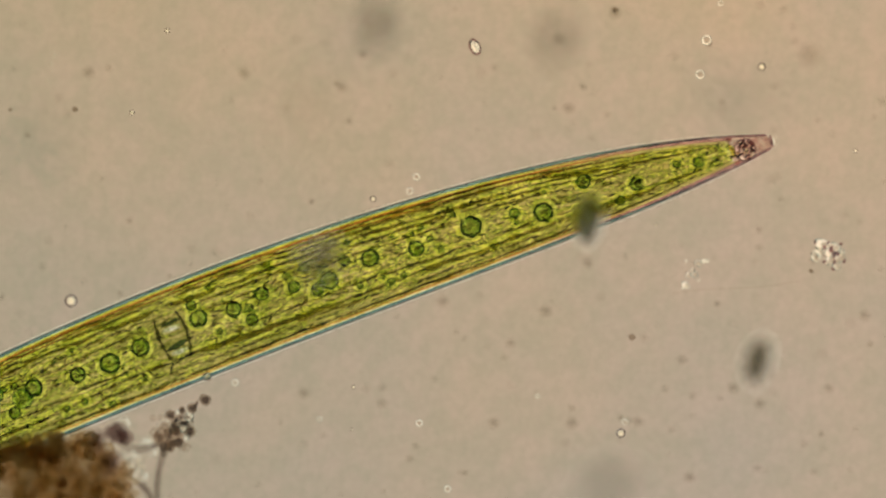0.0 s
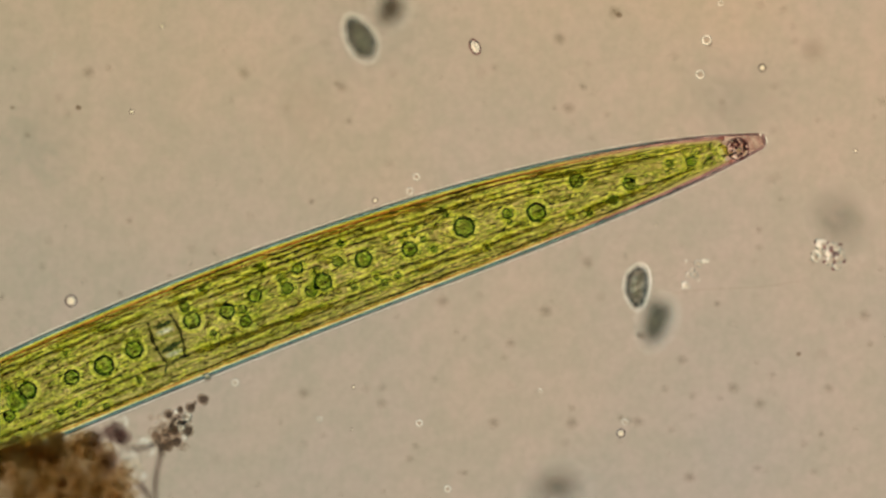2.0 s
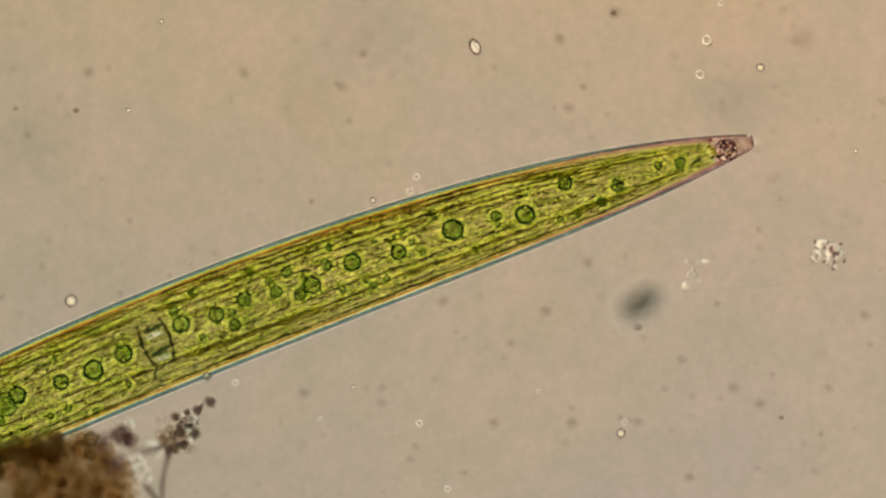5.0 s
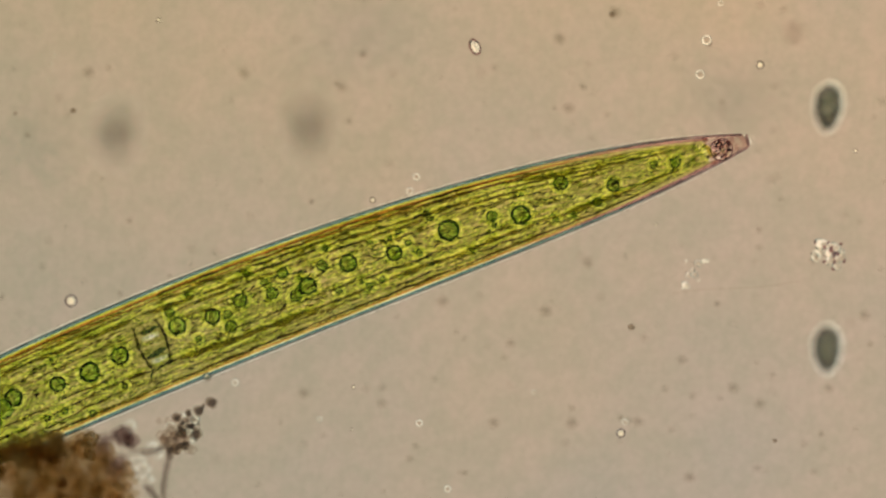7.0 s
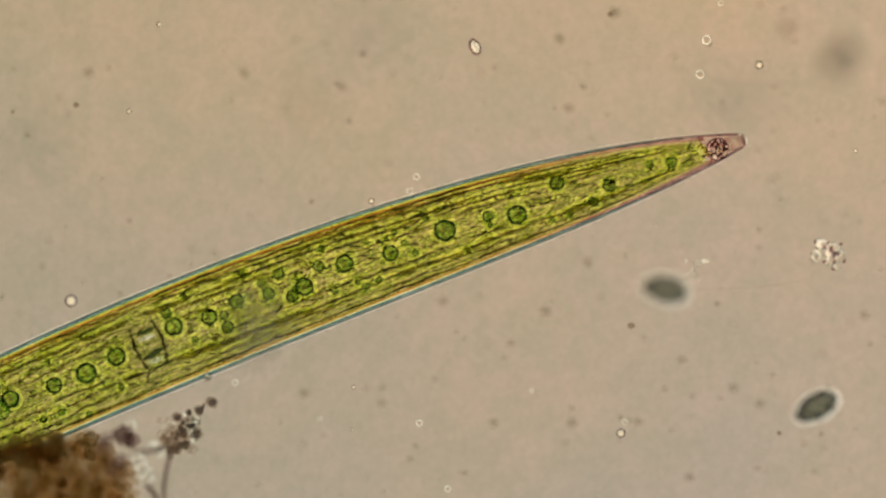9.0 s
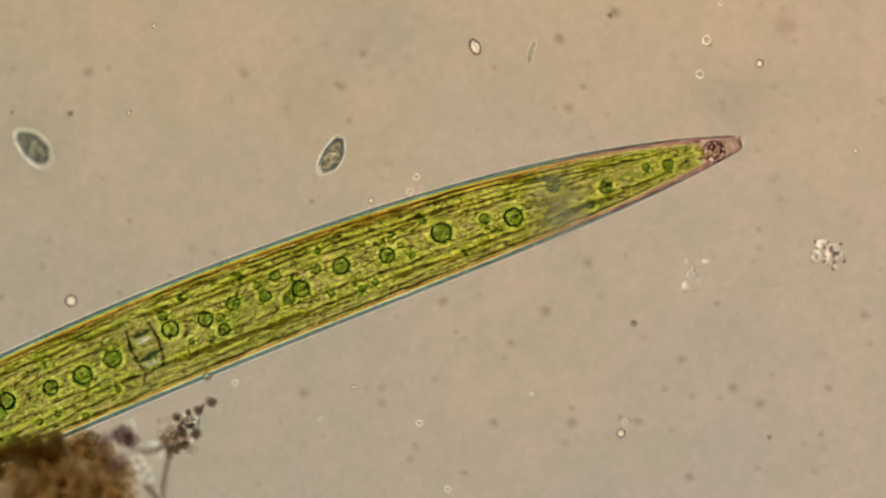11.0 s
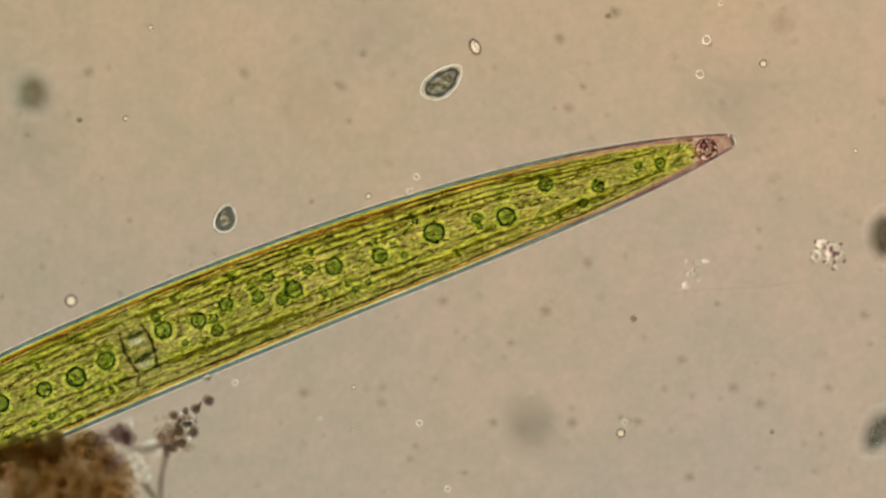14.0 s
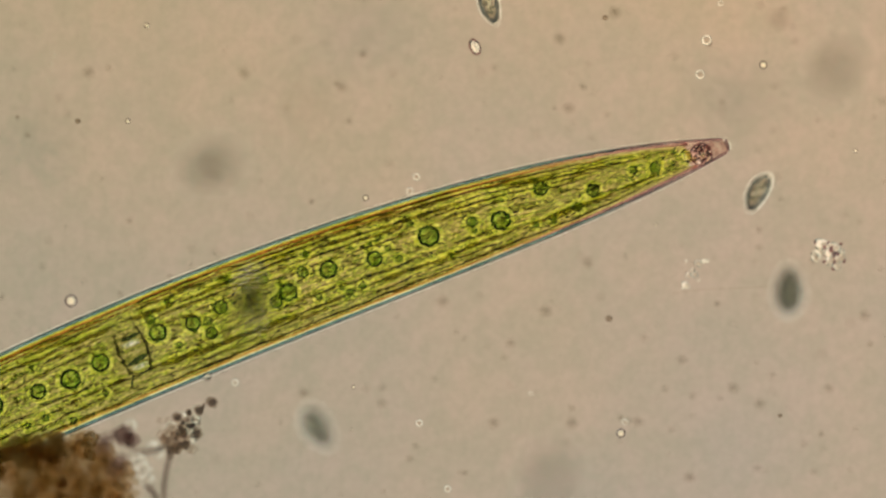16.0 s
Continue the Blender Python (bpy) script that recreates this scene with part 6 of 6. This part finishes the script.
    walk(next(swimmers), [at(0, 3.313, -0.925, 6.41, -146), at(14.4, 2.808, -0.784, 6.41, -146), at(14.5, 2.513, -0.981, 6.41, -148), at(14.6, 2.255, -1.125, 6.08, -156), at(14.7, 1.922, -1.243, 6.41, -150), at(14.8, 1.495, -1.57, 6.75, -142), at(14.9, 1.068, -1.897, 6.75, -142), at(16, 1.326, -2.355, 6.75, -142)])
    walk(next(swimmers), [at(0, -0.892, -2.418, 4.22, 60), at(14.7, -0.709, -1.923, 4.22, 60), at(14.8, -0.475, -1.514, 4.22, 60), at(14.9, -0.241, -1.106, 3.93, 60), at(15, -0.225, -0.724, 3.37, 75), at(15.1, 0.053, -0.507, 2.33, 35), at(15.2, 0.454, -0.348, 1.96, 20), at(15.3, 0.735, -0.129, 2.33, 45), at(15.4, 0.964, 0.255, 2.58, 60), at(15.5, 1.037, 0.692, 2.58, 75), at(15.6, 1.18, 1.007, 2.2, 55), at(15.7, 1.46, 1.181, 1.96, 20), at(15.8, 1.891, 1.274, 1.96, 20), at(15.9, 2.199, 1.449, 2.08, 25), at(16, 2.507, 1.625, 2.08, 25)])
    walk(next(swimmers), [at(0, 3.354, 1.18, 0.31, -173), at(14.5, 2.851, 1.002, 0.31, -173), at(14.6, 2.592, 0.97, 0.2, -165), at(14.7, 2.369, 0.877, 0.1, -175), at(14.8, 2.196, 0.969, 0.05, -195), at(14.9, 2.303, 1.04, 0.05, -240), at(15, 2.34, 1.014, 0.05, -228), at(15.1, 2.223, 1.133, 0.1, -228), at(15.2, 1.952, 1.322, 0.31, -215), at(15.3, 1.695, 1.401, 0.52, -210), at(15.4, 1.424, 1.4, 0.73, -180), at(15.5, 1.117, 1.301, 0.84, -166), at(15.6, 0.712, 1.145, 0.63, -155), at(15.7, 0.403, 1.052, 0.31, -175), at(15.8, 0.216, 1.146, 0.1, -225), at(15.9, 0.323, 1.107, 0.05, -265), at(16, 0.27, 1.443, 0.1, -260)])
    walk(next(swimmers), [at(0, -0.03, 2.595, 1.78, 70), at(15.2, -0.023, 2.064, 1.78, 70), at(15.3, -0.146, 1.663, 1.78, 70), at(15.4, -0.268, 1.261, 1.66, 72), at(15.5, -0.355, 0.934, 1.18, 68), at(15.6, -0.645, 0.675, 1.07, 45), at(15.7, -0.967, 0.418, 1.3, 40), at(15.8, -1.168, 0.203, 1.78, 55), at(15.9, -1.152, -0.04, 2.54, 80), at(16, -1.122, -0.294, 3.07, 80)])
    walk(next(swimmers), [at(0, -3.643, -1.122, 5.12, 41), at(15.5, -3.139, -0.967, 5.12, 41), at(15.6, -2.777, -0.655, 5.12, 41), at(15.7, -2.415, -0.342, 5.12, 48), at(15.8, -2.088, 0.108, 4.81, 47), at(15.9, -1.768, 0.349, 4.81, 28), at(16, -1.363, 0.49, 5.12, 19)])
    walk(next(swimmers), [at(0, 3.422, 0.708, 2.33, -142), at(15.7, 2.903, 0.6, 2.33, -142), at(15.8, 2.567, 0.335, 2.08, -143), at(15.9, 2.227, 0.097, 1.72, -145), at(16, 2.034, -0.245, 1.72, -95)])
    walk(next(swimmers), [at(0, 3.414, 2.226, 6.08, -128), at(15.7, 2.974, 1.94, 6.08, -128), at(15.8, 2.744, 1.645, 6.08, -128), at(15.9, 2.514, 1.349, 6.08, -127), at(16, 2.293, 1.054, 5.92, -127)])
    walk(next(swimmers), [at(0, -1.927, 2.233, 7.09, -51), at(14.7, -1.584, 1.837, 7.09, -51), at(15.2, -0.275, 0.199, 7.09, -51), at(15.3, -0.013, -0.128, 6.75, -45), at(15.4, 0.304, -0.371, 6.58, -34), at(15.5, 0.676, -0.587, 6.41, -36), at(15.6, 0.689, -0.653, 6.41, -90), at(15.7, 0.676, -0.859, 6.41, -93), at(15.8, 0.662, -1.095, 6.41, -92), at(15.9, 0.662, -1.19, 6.58, -98), at(16, 0.626, -1.34, 6.75, -103)])
    walk(next(swimmers), [at(0, 3.314, -0.847, 6.75, -129), at(14.9, 2.806, -0.717, 6.75, -129), at(15, 2.543, -1.046, 6.75, -126), at(15.1, 2.343, -1.346, 6.75, -126), at(15.2, 2.117, -1.635, 6.75, -128), at(15.3, 1.891, -1.924, 6.75, -128), at(16, 2.258, -2.298, 6.75, -128)])
    walk(droplet(-1.633, 1.293, 0.0167, True), [at(0, -1.628, 1.289, -0.318, 0), at(0.5, -1.642, 1.293, -0.318, 0), at(1, -1.645, 1.303, -0.318, 0), at(2, -1.658, 1.316, -0.318, 0), at(3, -1.672, 1.329, -0.318, 0), at(4, -1.658, 1.336, -0.318, 0), at(7, -1.678, 1.353, -0.318, 0), at(8.5, -1.675, 1.333, -0.318, 0), at(11.5, -1.715, 1.316, -0.318, 0), at(14, -1.725, 1.309, -0.318, 0), at(15, -1.731, 1.296, -0.318, 0), at(16, -1.747, 1.319, -0.318, 0)])
    walk(droplet(1.887, 1.080, 0.0267, True), [at(0, 1.881, 1.077, -0.308, 0), at(1, 1.887, 1.074, -0.308, 0), at(3, 1.881, 1.07, -0.308, 0), at(6.5, 1.871, 1.08, -0.308, 0), at(7.5, 1.874, 1.094, -0.308, 0), at(9, 1.867, 1.087, -0.308, 0), at(11.5, 1.871, 1.097, -0.308, 0), at(14, 1.891, 1.094, -0.308, 0), at(16, 1.891, 1.087, -0.308, 0)])
    walk(droplet(-0.413, 0.297, 0.0200, True), [at(0, -0.412, 0.296, -0.315, 0), at(0.5, -0.399, 0.302, -0.315, 0), at(1.5, -0.396, 0.289, -0.315, 0), at(3, -0.412, 0.286, -0.315, 0), at(7, -0.416, 0.289, -0.315, 0), at(8.5, -0.422, 0.282, -0.315, 0), at(12, -0.426, 0.296, -0.315, 0), at(13, -0.439, 0.316, -0.315, 0), at(14, -0.439, 0.312, -0.315, 0), at(16, -0.456, 0.302, -0.315, 0)])
    walk(droplet(-1.843, 0.807, 0.0167, True), [at(0, -1.837, 0.804, -0.318, 0), at(1, -1.831, 0.817, -0.318, 0), at(2, -1.837, 0.81, -0.318, 0), at(4, -1.847, 0.817, -0.318, 0), at(6.5, -1.867, 0.82, -0.318, 0), at(8, -1.854, 0.817, -0.318, 0), at(11.5, -1.854, 0.804, -0.318, 0), at(13, -1.864, 0.794, -0.318, 0), at(14, -1.874, 0.771, -0.318, 0), at(16, -1.861, 0.755, -0.318, 0)])
    walk(droplet(0.560, -0.873, 0.0133), [at(0, 0.558, -0.87, -0.322, 0), at(1, 0.565, -0.857, -0.322, 0), at(2, 0.575, -0.834, -0.322, 0), at(3, 0.578, -0.83, -0.322, 0), at(6.5, 0.541, -0.844, -0.322, 0), at(9, 0.525, -0.837, -0.322, 0), at(11.5, 0.525, -0.86, -0.322, 0), at(14, 0.531, -0.857, -0.322, 0), at(16, 0.518, -0.854, -0.322, 0)])
    walk(speck(-2.180, 0.827, 0.0167, True), [at(0, -2.173, 0.824, -0.327, 0), at(1, -2.163, 0.824, -0.327, 0), at(2, -2.153, 0.834, -0.327, 0), at(3, -2.166, 0.834, -0.327, 0), at(4, -2.156, 0.82, -0.327, 0), at(6.5, -2.183, 0.817, -0.327, 0), at(7.5, -2.18, 0.817, -0.327, 0), at(9, -2.166, 0.85, -0.327, 0), at(11.5, -2.203, 0.784, -0.327, 0), at(13, -2.176, 0.767, -0.327, 0), at(14, -2.146, 0.761, -0.327, 0), at(15, -2.143, 0.761, -0.327, 0), at(16, -2.156, 0.755, -0.327, 0)])
    walk(speck(1.120, -0.523, 0.0200, True), [at(0, 1.116, -0.521, -0.325, 0), at(1, 1.126, -0.518, -0.325, 0), at(2, 1.166, -0.508, -0.325, 0), at(3, 1.163, -0.478, -0.325, 0), at(4, 1.169, -0.462, -0.325, 0), at(6.5, 1.116, -0.462, -0.325, 0), at(8.5, 1.109, -0.456, -0.325, 0), at(11.5, 1.129, -0.436, -0.325, 0), at(12.5, 1.119, -0.429, -0.325, 0), at(14, 1.126, -0.412, -0.325, 0), at(15, 1.077, -0.416, -0.325, 0), at(15.5, 0.994, -0.412, -0.325, 0), at(16, 0.98, -0.412, -0.325, 0)])
    walk(speck(2.180, -0.130, 0.0133, True), [at(0, 2.173, -0.13, -0.328, 0), at(0.5, 2.18, -0.242, -0.328, 0), at(1, 2.126, -0.409, -0.328, 0), at(1.5, 2.11, -0.456, -0.328, 0), at(2, 2.1, -0.621, -0.328, 0), at(2.5, 2.076, -0.715, -0.328, 0), at(3, 2.046, -0.814, -0.328, 0), at(3.5, 2.036, -0.867, -0.328, 0), at(4, 2.03, -0.91, -0.328, 0), at(6.5, 1.957, -1.106, -0.328, 0), at(7.5, 1.967, -1.143, -0.328, 0), at(8.5, 1.99, -1.086, -0.328, 0), at(11.5, 1.921, -1.113, -0.328, 0), at(13, 1.927, -1.106, -0.328, 0), at(14.5, 1.967, -1.067, -0.328, 0), at(15, 1.993, -1.054, -0.328, 0), at(16, 1.99, -0.984, -0.328, 0)])
    walk(speck(1.020, 1.417, 0.0167, True), [at(0, 1.017, 1.412, -0.327, 0), at(1, 1.024, 1.405, -0.327, 0), at(2, 1.04, 1.382, -0.327, 0), at(3, 1.034, 1.405, -0.327, 0), at(4, 1.017, 1.398, -0.327, 0), at(6.5, 1, 1.382, -0.327, 0), at(8.5, 0.99, 1.385, -0.327, 0), at(11.5, 0.984, 1.376, -0.327, 0), at(14, 0.974, 1.373, -0.327, 0), at(16, 0.957, 1.366, -0.327, 0)])
    walk(speck(2.160, 1.143, 0.0367, True), [at(0, 2.149, 1.137, 2.200, 0), at(0.5, 2.158, 1.154, 2.200, 0), at(2, 2.168, 1.164, 2.200, 0), at(3, 2.115, 1.187, 2.200, 0), at(4, 2.115, 1.204, 2.200, 0), at(6.5, 2.075, 1.263, 2.200, 0), at(7.5, 2.042, 1.279, 2.200, 0), at(9, 2.016, 1.296, 2.200, 0), at(12, 1.999, 1.313, 2.200, 0), at(14, 1.989, 1.322, 2.200, 0), at(16, 1.97, 1.346, 2.200, 0)])
    walk(speck(-2.563, 0.823, 0.0100, True), [at(0, -2.555, 0.82, -0.330, 0), at(1, -2.549, 0.834, -0.330, 0), at(3, -2.532, 0.834, -0.330, 0), at(4, -2.522, 0.84, -0.330, 0), at(7, -2.525, 0.8, -0.330, 0), at(9, -2.539, 0.81, -0.330, 0), at(11.5, -2.545, 0.804, -0.330, 0), at(13, -2.519, 0.8, -0.330, 0), at(15, -2.499, 0.784, -0.330, 0), at(16, -2.512, 0.78, -0.330, 0)])

motions()
